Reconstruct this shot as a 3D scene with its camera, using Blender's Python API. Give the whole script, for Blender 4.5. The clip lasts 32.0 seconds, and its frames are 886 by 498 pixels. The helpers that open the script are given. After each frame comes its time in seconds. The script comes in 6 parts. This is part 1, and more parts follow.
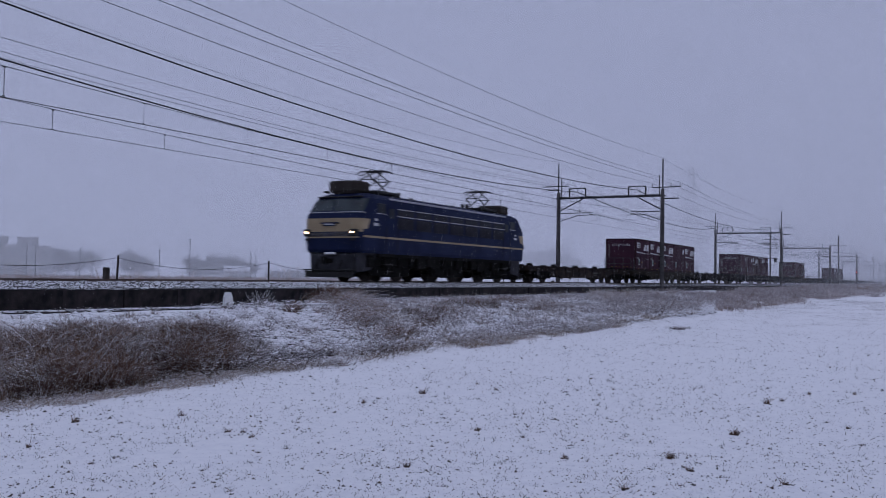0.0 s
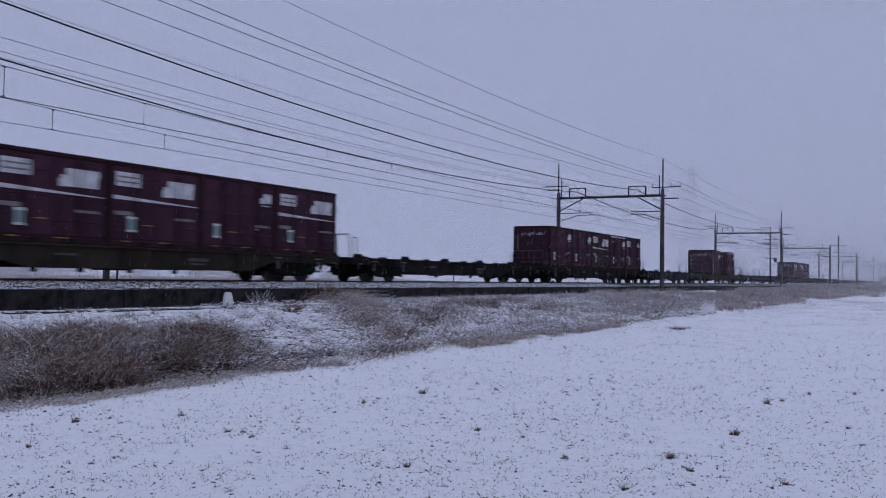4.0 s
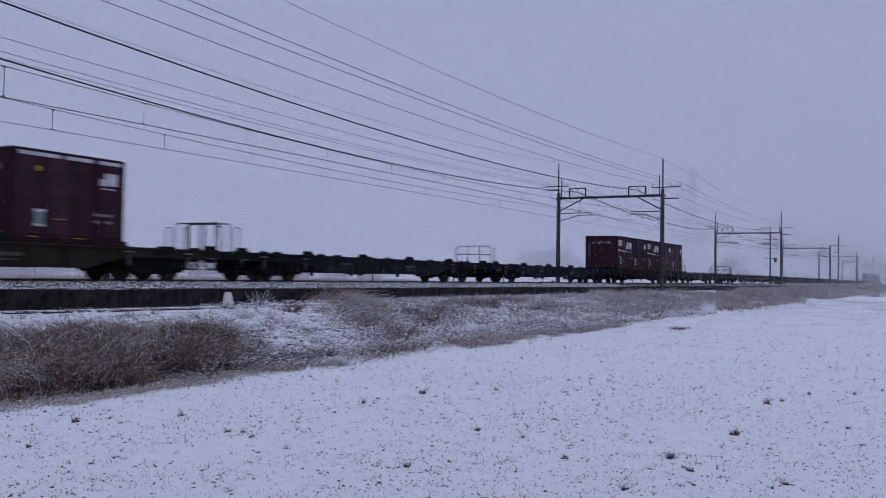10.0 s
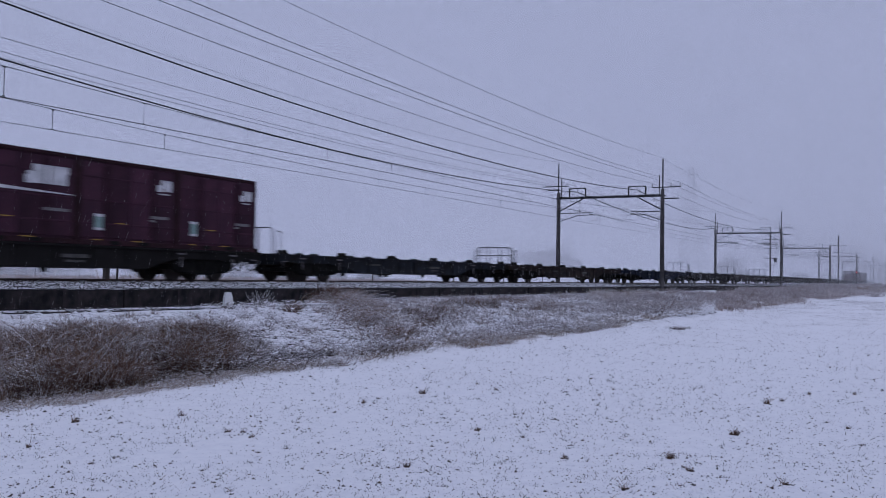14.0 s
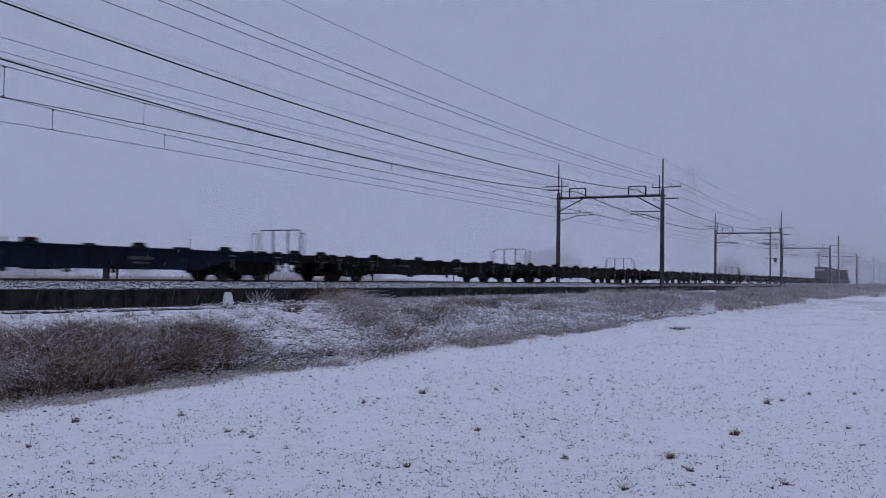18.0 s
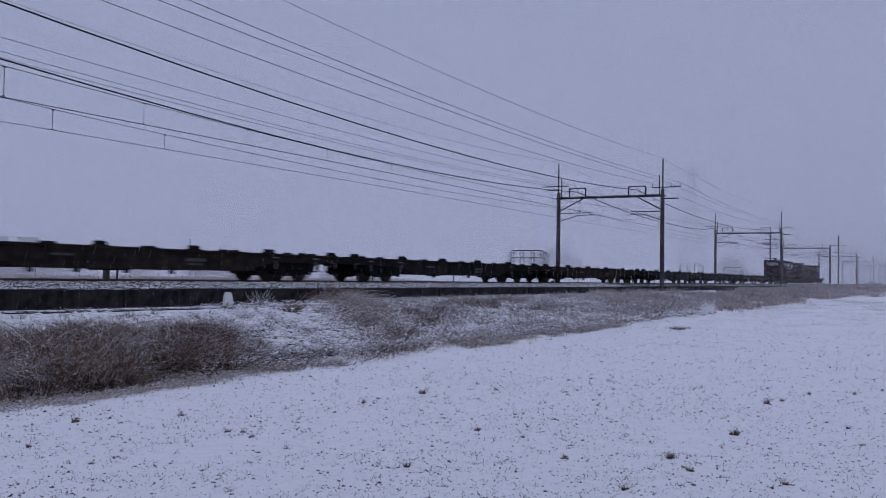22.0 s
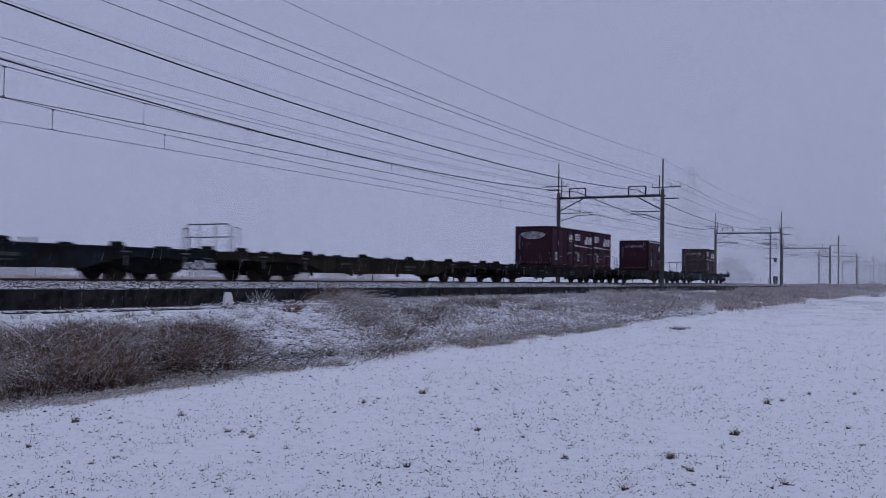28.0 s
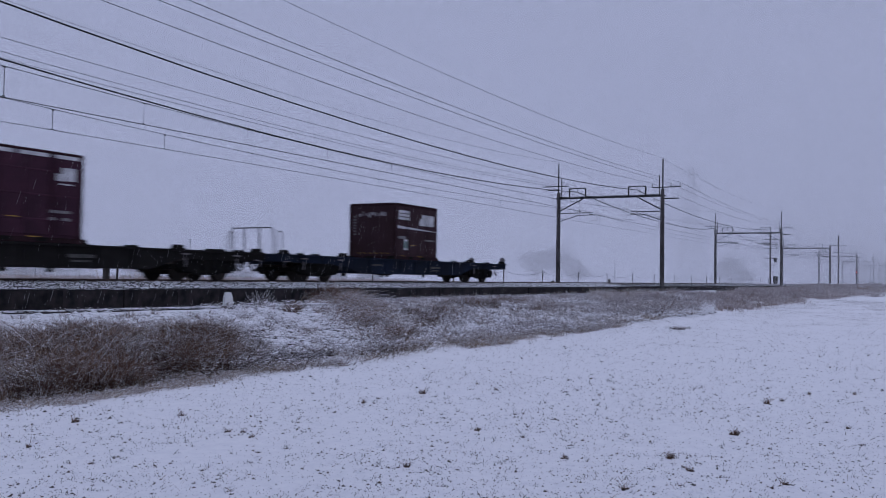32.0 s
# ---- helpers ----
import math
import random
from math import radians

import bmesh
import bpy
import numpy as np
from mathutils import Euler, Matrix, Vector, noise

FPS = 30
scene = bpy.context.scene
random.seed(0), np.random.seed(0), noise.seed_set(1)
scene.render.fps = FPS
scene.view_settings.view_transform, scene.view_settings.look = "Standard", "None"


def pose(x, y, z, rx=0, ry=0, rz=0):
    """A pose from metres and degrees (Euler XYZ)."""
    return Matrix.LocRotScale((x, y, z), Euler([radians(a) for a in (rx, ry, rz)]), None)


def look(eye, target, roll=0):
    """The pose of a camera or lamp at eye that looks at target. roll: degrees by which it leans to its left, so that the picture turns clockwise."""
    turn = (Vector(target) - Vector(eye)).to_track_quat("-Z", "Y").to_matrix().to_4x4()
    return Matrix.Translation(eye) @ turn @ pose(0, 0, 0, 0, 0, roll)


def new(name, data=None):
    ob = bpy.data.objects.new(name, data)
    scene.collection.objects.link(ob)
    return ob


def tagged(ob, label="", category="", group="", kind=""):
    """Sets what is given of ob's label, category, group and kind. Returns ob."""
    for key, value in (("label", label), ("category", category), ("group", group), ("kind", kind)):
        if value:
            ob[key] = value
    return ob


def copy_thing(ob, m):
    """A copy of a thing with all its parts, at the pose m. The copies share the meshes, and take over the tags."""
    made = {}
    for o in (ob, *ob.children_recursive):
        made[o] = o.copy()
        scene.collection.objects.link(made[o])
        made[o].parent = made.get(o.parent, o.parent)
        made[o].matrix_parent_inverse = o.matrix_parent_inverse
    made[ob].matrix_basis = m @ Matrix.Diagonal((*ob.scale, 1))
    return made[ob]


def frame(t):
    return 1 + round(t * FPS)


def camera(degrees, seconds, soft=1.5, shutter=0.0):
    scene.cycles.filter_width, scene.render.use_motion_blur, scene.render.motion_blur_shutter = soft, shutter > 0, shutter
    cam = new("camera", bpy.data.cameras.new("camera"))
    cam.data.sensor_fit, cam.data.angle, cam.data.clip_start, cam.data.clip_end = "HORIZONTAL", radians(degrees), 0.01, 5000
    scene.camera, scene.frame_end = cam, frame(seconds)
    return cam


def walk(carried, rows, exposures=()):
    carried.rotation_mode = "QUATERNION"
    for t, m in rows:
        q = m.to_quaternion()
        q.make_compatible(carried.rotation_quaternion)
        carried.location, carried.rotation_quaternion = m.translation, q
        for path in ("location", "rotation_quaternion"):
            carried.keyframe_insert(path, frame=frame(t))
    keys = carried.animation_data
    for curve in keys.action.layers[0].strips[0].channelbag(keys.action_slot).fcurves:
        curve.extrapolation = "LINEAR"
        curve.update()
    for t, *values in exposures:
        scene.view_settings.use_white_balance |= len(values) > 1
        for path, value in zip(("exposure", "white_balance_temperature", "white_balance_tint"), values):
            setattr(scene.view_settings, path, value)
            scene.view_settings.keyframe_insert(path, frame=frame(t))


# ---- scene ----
cam = camera(51.61, 32.0, soft=0.5, shutter=0.5)
EYE = Vector((0.0, 0.0, 0.23))
YAW, TILT, LEAN = radians(28.84), radians(1.78), 0.854
AIM = EYE + 10 * Vector((math.cos(TILT) * math.cos(YAW), math.cos(TILT) * math.sin(YAW), math.sin(TILT)))
STAND = look(EYE, AIM, LEAN)
walk(cam, [(0.0, STAND), (32.0, STAND)],
     exposures=[(0, -0.32), (1, -0.32), (2, -0.21), (6, -0.20), (7, -0.13), (8, -0.20), (13, -0.20), (14, -0.16), (17, -0.33), (28, -0.32), (30, -0.29), (32, -0.24)])

# world: an even overcast of a snowy evening, brighter overhead
world = bpy.data.worlds.new("overcast")
scene.world = world
world.use_nodes = True
wn, wl = world.node_tree.nodes, world.node_tree.links
wn.clear()
w_out = wn.new("ShaderNodeOutputWorld")
w_add = wn.new("ShaderNodeAddShader")
w_sky = wn.new("ShaderNodeTexSky")
w_sky.sky_type, w_sky.sun_disc = "NISHITA", False
w_sky.sun_elevation, w_sky.sun_rotation = radians(25), radians(200)
w_b1 = wn.new("ShaderNodeBackground")
w_b1.inputs["Strength"].default_value = 0.006
w_b2 = wn.new("ShaderNodeBackground")
w_b2.inputs["Strength"].default_value = 1.0
w_tc = wn.new("ShaderNodeTexCoord")
w_sep = wn.new("ShaderNodeSeparateXYZ")
w_ramp = wn.new("ShaderNodeValToRGB")
w_ramp.color_ramp.elements[0].position, w_ramp.color_ramp.elements[0].color = 0.0, (0.308, 0.345, 0.530, 1)
w_ramp.color_ramp.elements[1].position, w_ramp.color_ramp.elements[1].color = 1.0, (0.70, 0.77, 1.13, 1)
for pos, col in ((0.12, (0.344, 0.383, 0.582, 1)), (0.3, (0.353, 0.394, 0.592, 1))):
    e = w_ramp.color_ramp.elements.new(pos)
    e.color = col
wl.new(w_tc.outputs["Generated"], w_sep.inputs[0])
wl.new(w_sep.outputs["Z"], w_ramp.inputs[0])
w_side = wn.new("ShaderNodeMapRange")
w_side.inputs["From Min"].default_value, w_side.inputs["From Max"].default_value = 0.3, 0.9
w_side.inputs["To Min"].default_value, w_side.inputs["To Max"].default_value = 0.775, 1.075
wl.new(w_sep.outputs["X"], w_side.inputs["Value"])
wl.new(w_side.outputs[0], w_b2.inputs["Strength"])
wl.new(w_ramp.outputs[0], w_b2.inputs["Color"])
wl.new(w_sky.outputs[0], w_b1.inputs["Color"])
wl.new(w_b1.outputs[0], w_add.inputs[0])
wl.new(w_b2.outputs[0], w_add.inputs[1])
wl.new(w_add.outputs[0], w_out.inputs["Surface"])

sun = new("sun", bpy.data.lights.new("sun", "SUN"))
sun.data.energy, sun.data.angle, sun.data.color = 0.12, radians(40), (0.93, 0.95, 1.0)
sun.matrix_world = look((0, 0, 60), (18, 14, 0))
scene.cycles.transparent_max_bounces = 24


# ---- materials ----
def surface(name, color, color2=None, rough=0.7, metal=0.0, grain=40.0, stain=2.0, bump=0.15, snow=0.0, island=0.0, rand=0.0, spec=0.3, snow_scale=14.0):
    """Two-scale procedural surface; snow: how much lies on upward faces; island and rand: variation between pieces."""
    m = bpy.data.materials.new(name)
    m.use_nodes = True
    n, l = m.node_tree.nodes, m.node_tree.links
    b = n["Principled BSDF"]
    tc = n.new("ShaderNodeTexCoord")
    fine = n.new("ShaderNodeTexNoise")
    fine.inputs["Scale"].default_value, fine.inputs["Detail"].default_value = grain, 4
    big = n.new("ShaderNodeTexNoise")
    big.inputs["Scale"].default_value, big.inputs["Detail"].default_value = stain, 5
    for x in (fine, big):
        l.new(tc.outputs["Object"], x.inputs["Vector"])
    mix = n.new("ShaderNodeMix")
    mix.data_type = "RGBA"
    mix.inputs["A"].default_value = (*color, 1)
    mix.inputs["B"].default_value = (*(color2 or [c * 0.6 for c in color]), 1)
    ramp = n.new("ShaderNodeMapRange")
    ramp.inputs["From Min"].default_value, ramp.inputs["From Max"].default_value = 0.35, 0.65
    l.new(big.outputs["Fac"], ramp.inputs["Value"])
    l.new(ramp.outputs[0], mix.inputs["Factor"])
    mul = n.new("ShaderNodeMix")
    mul.data_type, mul.blend_type = "RGBA", "MULTIPLY"
    mul.inputs["Factor"].default_value = 1.0
    gr = n.new("ShaderNodeMapRange")
    gr.inputs["To Min"].default_value, gr.inputs["To Max"].default_value = 0.7, 1.25
    l.new(fine.outputs["Fac"], gr.inputs["Value"])
    l.new(mix.outputs["Result"], mul.inputs["A"])
    l.new(gr.outputs[0], mul.inputs["B"])
    col = mul.outputs["Result"]
    if island or rand:
        if island:
            src = n.new("ShaderNodeNewGeometry").outputs["Random Per Island"]
        else:
            src = n.new("ShaderNodeObjectInfo").outputs["Random"]
        k = island or rand
        vr = n.new("ShaderNodeMapRange")
        vr.inputs["To Min"].default_value, vr.inputs["To Max"].default_value = 1 - k, 1 + k
        l.new(src, vr.inputs["Value"])
        mv = n.new("ShaderNodeMix")
        mv.data_type, mv.blend_type = "RGBA", "MULTIPLY"
        mv.inputs["Factor"].default_value = 1.0
        l.new(col, mv.inputs["A"])
        l.new(vr.outputs[0], mv.inputs["B"])
        col = mv.outputs["Result"]
    rgh = None
    if snow:
        geo = n.new("ShaderNodeNewGeometry")
        sep = n.new("ShaderNodeSeparateXYZ")
        l.new(geo.outputs["Normal"], sep.inputs[0])
        sn = n.new("ShaderNodeTexNoise")
        sn.inputs["Scale"].default_value, sn.inputs["Detail"].default_value = snow_scale, 3
        l.new(tc.outputs["Object"], sn.inputs["Vector"])
        add = n.new("ShaderNodeMath")
        add.operation = "MULTIPLY_ADD"
        add.inputs[1].default_value, add.inputs[2].default_value = 0.9, -0.45
        l.new(sn.outputs["Fac"], add.inputs[0])
        s2 = n.new("ShaderNodeMath")
        l.new(sep.outputs["Z"], s2.inputs[0])
        l.new(add.outputs[0], s2.inputs[1])
        sr = n.new("ShaderNodeMapRange")
        sr.inputs["From Min"].default_value, sr.inputs["From Max"].default_value = 1.0 - snow, 1.12 - snow
        l.new(s2.outputs[0], sr.inputs["Value"])
        ms = n.new("ShaderNodeMix")
        ms.data_type = "RGBA"
        ms.inputs["B"].default_value = (0.84, 0.85, 0.88, 1)
        l.new(sr.outputs[0], ms.inputs["Factor"])
        l.new(col, ms.inputs["A"])
        col = ms.outputs["Result"]
    l.new(col, b.inputs["Base Color"])
    rr = n.new("ShaderNodeMapRange")
    rr.inputs["To Min"].default_value, rr.inputs["To Max"].default_value = max(rough - 0.12, 0.05), min(rough + 0.12, 1)
    l.new(big.outputs["Fac"], rr.inputs["Value"])
    l.new(rr.outputs[0], b.inputs["Roughness"])
    b.inputs["Metallic"].default_value = metal
    b.inputs["Specular IOR Level"].default_value = spec
    if bump:
        bp = n.new("ShaderNodeBump")
        bp.inputs["Strength"].default_value, bp.inputs["Distance"].default_value = bump, 0.02
        l.new(fine.outputs["Fac"], bp.inputs["Height"])
        l.new(bp.outputs[0], b.inputs["Normal"])
    return m


def glow(name, color, strength):
    m = bpy.data.materials.new(name)
    m.use_nodes = True
    b = m.node_tree.nodes["Principled BSDF"]
    b.inputs["Base Color"].default_value = (*color, 1)
    b.inputs["Emission Color"].default_value = (*color, 1)
    b.inputs["Emission Strength"].default_value = strength
    return m


def field_snow():
    """Thin snow over a harvested field: white, mottled with painted relief shade, with soil showing through in specks
    and thin patches.
    """
    m = bpy.data.materials.new("field_snow")
    m.use_nodes = True
    n, l = m.node_tree.nodes, m.node_tree.links
    b = n["Principled BSDF"]
    tc = n.new("ShaderNodeTexCoord")
    big = n.new("ShaderNodeTexNoise")
    big.inputs["Scale"].default_value, big.inputs["Detail"].default_value = 0.35, 6
    mid = n.new("ShaderNodeTexNoise")
    mid.inputs["Scale"].default_value, mid.inputs["Detail"].default_value = 9.0, 9
    mid.inputs["Roughness"].default_value = 0.7
    for x in (big, mid):
        l.new(tc.outputs["Object"], x.inputs["Vector"])
    # greyer mottling painted in for soft shade on the snow's relief
    snow = n.new("ShaderNodeMix")
    snow.data_type = "RGBA"
    snow.inputs["A"].default_value, snow.inputs["B"].default_value = (0.97, 0.97, 0.98, 1), (0.87, 0.875, 0.90, 1)
    thin = n.new("ShaderNodeMapRange")
    thin.inputs["From Min"].default_value, thin.inputs["From Max"].default_value = 0.38, 0.70
    l.new(mid.outputs["Fac"], thin.inputs["Value"])
    l.new(thin.outputs[0], snow.inputs["Factor"])
    speck = n.new("ShaderNodeMath")
    speck.operation = "MULTIPLY_ADD"
    speck.inputs[1].default_value = 0.25
    l.new(big.outputs["Fac"], speck.inputs[0])
    l.new(mid.outputs["Fac"], speck.inputs[2])
    sr = n.new("ShaderNodeMapRange")
    sr.inputs["From Min"].default_value, sr.inputs["From Max"].default_value = 0.79, 0.90
    sr.inputs["To Max"].default_value = 0.75
    l.new(speck.outputs[0], sr.inputs["Value"])
    fine = n.new("ShaderNodeTexNoise")
    fine.inputs["Scale"].default_value, fine.inputs["Detail"].default_value, fine.inputs["Roughness"].default_value = 26.0, 5, 0.65
    l.new(tc.outputs["Object"], fine.inputs["Vector"])
    fr = n.new("ShaderNodeMapRange")
    fr.inputs["From Min"].default_value, fr.inputs["From Max"].default_value, fr.inputs["To Max"].default_value = 0.63, 0.77, 0.26
    l.new(fine.outputs["Fac"], fr.inputs["Value"])
    most = n.new("ShaderNodeMath")
    most.operation = "MAXIMUM"
    l.new(sr.outputs[0], most.inputs[0])
    l.new(fr.outputs[0], most.inputs[1])
    dirt = n.new("ShaderNodeMix")
    dirt.data_type = "RGBA"
    dirt.inputs["B"].default_value = (0.10, 0.075, 0.06, 1)
    l.new(snow.outputs["Result"], dirt.inputs["A"])
    l.new(most.outputs[0], dirt.inputs["Factor"])
    # dead leaves and bare soil between the weeds of the bank
    pos = n.new("ShaderNodeSeparateXYZ")
    l.new(tc.outputs["Object"], pos.inputs[0])
    rise, fall, both = n.new("ShaderNodeMapRange"), n.new("ShaderNodeMapRange"), n.new("ShaderNodeMath")
    rise.inputs["From Min"].default_value, rise.inputs["From Max"].default_value = 8.6, 9.8
    fall.inputs["From Min"].default_value, fall.inputs["From Max"].default_value = 19.2, 16.0
    both.operation = "MULTIPLY"
    for q in (rise, fall):
        l.new(pos.outputs["Y"], q.inputs["Value"])
    l.new(rise.outputs[0], both.inputs[0])
    l.new(fall.outputs[0], both.inputs[1])
    litter = n.new("ShaderNodeTexNoise")
    litter.inputs["Scale"].default_value, litter.inputs["Detail"].default_value, litter.inputs["Roughness"].default_value = 11.0, 6, 0.72
    l.new(tc.outputs["Object"], litter.inputs["Vector"])
    swell_n = n.new("ShaderNodeTexNoise")
    swell_n.inputs["Scale"].default_value, swell_n.inputs["Detail"].default_value = 0.8, 3
    l.new(tc.outputs["Object"], swell_n.inputs["Vector"])
    ls = n.new("ShaderNodeMath")
    ls.operation = "MULTIPLY_ADD"
    ls.inputs[1].default_value = 0.35
    l.new(swell_n.outputs["Fac"], ls.inputs[0])
    l.new(litter.outputs["Fac"], ls.inputs[2])
    lr = n.new("ShaderNodeMapRange")
    lr.inputs["From Min"].default_value, lr.inputs["From Max"].default_value = 0.70, 0.77
    l.new(ls.outputs[0], lr.inputs["Value"])
    lm = n.new("ShaderNodeMath")
    lm.operation = "MULTIPLY"
    l.new(lr.outputs[0], lm.inputs[0])
    l.new(both.outputs[0], lm.inputs[1])
    dead = n.new("ShaderNodeMix")
    dead.data_type = "RGBA"
    dead.inputs["B"].default_value = (0.075, 0.055, 0.045, 1)
    l.new(dirt.outputs["Result"], dead.inputs["A"])
    l.new(lm.outputs[0], dead.inputs["Factor"])
    l.new(dead.outputs["Result"], b.inputs["Base Color"])
    b.inputs["Roughness"].default_value, b.inputs["Specular IOR Level"].default_value = 0.85, 0.15
    bp = n.new("ShaderNodeBump")
    bp.inputs["Strength"].default_value, bp.inputs["Distance"].default_value = 0.6, 0.05
    l.new(mid.outputs["Fac"], bp.inputs["Height"])
    l.new(bp.outputs[0], b.inputs["Normal"])
    return m


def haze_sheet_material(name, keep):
    """A flat sheet standing in for snowy haze: lets most light through and scatters the rest."""
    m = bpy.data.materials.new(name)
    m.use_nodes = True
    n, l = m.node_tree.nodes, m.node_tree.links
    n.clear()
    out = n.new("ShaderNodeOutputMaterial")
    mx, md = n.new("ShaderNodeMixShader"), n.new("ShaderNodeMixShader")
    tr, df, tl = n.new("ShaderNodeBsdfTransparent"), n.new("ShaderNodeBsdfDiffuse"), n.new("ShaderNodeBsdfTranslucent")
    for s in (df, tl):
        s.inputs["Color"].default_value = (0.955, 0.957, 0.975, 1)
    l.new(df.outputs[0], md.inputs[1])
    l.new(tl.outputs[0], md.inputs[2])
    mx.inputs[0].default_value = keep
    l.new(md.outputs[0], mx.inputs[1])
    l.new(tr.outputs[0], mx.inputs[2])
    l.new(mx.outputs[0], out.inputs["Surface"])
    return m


M_FIELD = field_snow()
M_BALLAST = surface("ballast_bed", (0.05, 0.046, 0.046), (0.03, 0.028, 0.028), 0.95, grain=22, stain=5, bump=0.6, snow=0.02, snow_scale=9)
M_STONE = surface("ballast_stone", (0.05, 0.046, 0.046), (0.025, 0.023, 0.023), 0.95, grain=30, stain=6, bump=0.2, snow=0.22, island=0.4, snow_scale=6)
M_RAIL = surface("rail_steel", (0.10, 0.065, 0.05), (0.06, 0.045, 0.04), 0.6, 0.4, bump=0.1)
M_SLEEPER = surface("concrete_sleeper", (0.3, 0.29, 0.28), (0.2, 0.19, 0.18), 0.9, snow=0.7)
M_WALL = surface("wet_dark_board", (0.040, 0.034, 0.034), (0.014, 0.013, 0.015), 0.85, grain=14, stain=3.5, bump=0.5, rand=0.10, spec=0.1)
M_TROUGH = surface("cable_trough_concrete", (0.05, 0.048, 0.046), (0.03, 0.029, 0.028), 0.9, snow=0.4)
M_CONCRETE = surface("pole_concrete", (0.10, 0.095, 0.095), (0.06, 0.057, 0.057), 0.9, grain=25, stain=1.2, bump=0.2)
M_STEEL = surface("weathered_steel", (0.05, 0.05, 0.055), (0.03, 0.03, 0.033), 0.75, 0.2, bump=0.1, spec=0.2)
M_WIRE = surface("wire", (0.03, 0.03, 0.034), (0.02, 0.02, 0.022), 0.8, 0.1, bump=0, spec=0.1)
M_INSULATOR = surface("insulator_ceramic", (0.14, 0.13, 0.13), (0.09, 0.085, 0.085), 0.5, bump=0)
M_WHITE = surface("white_marker_paint", (0.80, 0.80, 0.80), (0.66, 0.66, 0.66), 0.8, snow=0.4)
M_BLACK = surface("black_paint", (0.03, 0.03, 0.032), (0.02, 0.02, 0.02), 0.7)
M_MAROON = surface("maroon_paint", (0.058, 0.0205, 0.036), (0.041, 0.0165, 0.028), 0.75, grain=60, stain=1.1, bump=0.08, rand=0.22, snow=0.12, spec=0.15)
M_MAROON2 = surface("maroon_door_paint", (0.060, 0.021, 0.037), (0.039, 0.016, 0.027), 0.75, grain=60, stain=1.7, bump=0.08, rand=0.25, spec=0.15)
M_BROWN = surface("brown_aged_paint", (0.052, 0.027, 0.034), (0.042, 0.022, 0.024), 0.8, grain=60, stain=1.3, bump=0.1, spec=0.15)
M_DARKRED = surface("dark_frame_paint", (0.036, 0.013, 0.018), (0.025, 0.011, 0.014), 0.8, rand=0.2, spec=0.15)
M_MARK = surface("white_marking", (0.66, 0.66, 0.68), (0.46, 0.46, 0.48), 0.8, grain=50, stain=4, bump=0)
M_MARKGREY = surface("grey_marking", (0.22, 0.21, 0.22), (0.14, 0.13, 0.14), 0.8, bump=0)
M_SMEAR = surface("worn_lettering", (0.46, 0.45, 0.48), (0.16, 0.14, 0.16), 0.85, grain=12, stain=5, bump=0)
M_PLATE = surface("faded_plate", (0.10, 0.096, 0.094), (0.05, 0.05, 0.05), 0.85, bump=0)
M_YELLOW = surface("yellow_marking", (0.50, 0.30, 0.05), (0.30, 0.18, 0.04), 0.8, bump=0)
M_PLACARD = surface("pale_green_placard", (0.24, 0.34, 0.32), (0.17, 0.26, 0.25), 0.7, bump=0)
M_FRAME_GREY = surface("wagon_dark_grey", (0.019, 0.017, 0.017), (0.012, 0.011, 0.011), 0.85, grain=30, stain=1.3, bump=0.2, snow=0.12, spec=0.15)
M_FRAME_OLIVE = surface("wagon_dusty_olive", (0.042, 0.034, 0.024), (0.024, 0.020, 0.016), 0.85, grain=30, stain=1.3, bump=0.2, spec=0.15)
M_FRAME_BLUE = surface("wagon_faded_blue", (0.011, 0.019, 0.040), (0.011, 0.014, 0.022), 0.85, grain=30, stain=1.0, bump=0.2, spec=0.15)
M_FRAME_SLATE = surface("wagon_worn_slate", (0.020, 0.025, 0.033), (0.015, 0.014, 0.014), 0.85, grain=30, stain=2.2, bump=0.2, snow=0.12, spec=0.15)
M_FRAME_BROWN = surface("wagon_rusty_brown", (0.040, 0.027, 0.021), (0.013, 0.012, 0.013), 0.85, grain=30, stain=2.6, bump=0.2, snow=0.10, spec=0.15)
M_BOGIE = surface("bogie_grime", (0.014, 0.013, 0.012), (0.008, 0.008, 0.008), 0.9, grain=25, stain=4, bump=0.3, spec=0.1)
M_WHEEL = surface("wheel_steel", (0.045, 0.036, 0.032), (0.03, 0.025, 0.022), 0.7, 0.4, bump=0.1)
M_RAILING = surface("handrail_steel", (0.075, 0.075, 0.08), (0.045, 0.045, 0.05), 0.7, 0.2, bump=0)
M_BLUE = surface("loco_blue_paint", (0.0075, 0.0150, 0.054), (0.006, 0.0105, 0.038), 0.6, grain=50, stain=1.0, bump=0.04, spec=0.12)
M_CREAM = surface("loco_cream_paint", (0.40, 0.31, 0.19), (0.30, 0.23, 0.14), 0.55, grain=50, stain=1.5, bump=0.03)
M_GREYSKIRT = surface("loco_grey_skirt", (0.042, 0.042, 0.052), (0.02, 0.02, 0.026), 0.75, grain=30, stain=1.6)
M_ROOFGREY = surface("loco_roof_grey", (0.40, 0.40, 0.44), (0.28, 0.28, 0.31), 0.8, snow=0.25)
M_ROOFBROWN = surface("roof_unit_brown", (0.042, 0.034, 0.03), (0.028, 0.023, 0.02), 0.9, grain=20, bump=0.2)
M_LOUVRE = surface("louvre_metal", (0.014, 0.015, 0.024), (0.009, 0.009, 0.015), 0.7, 0.0)
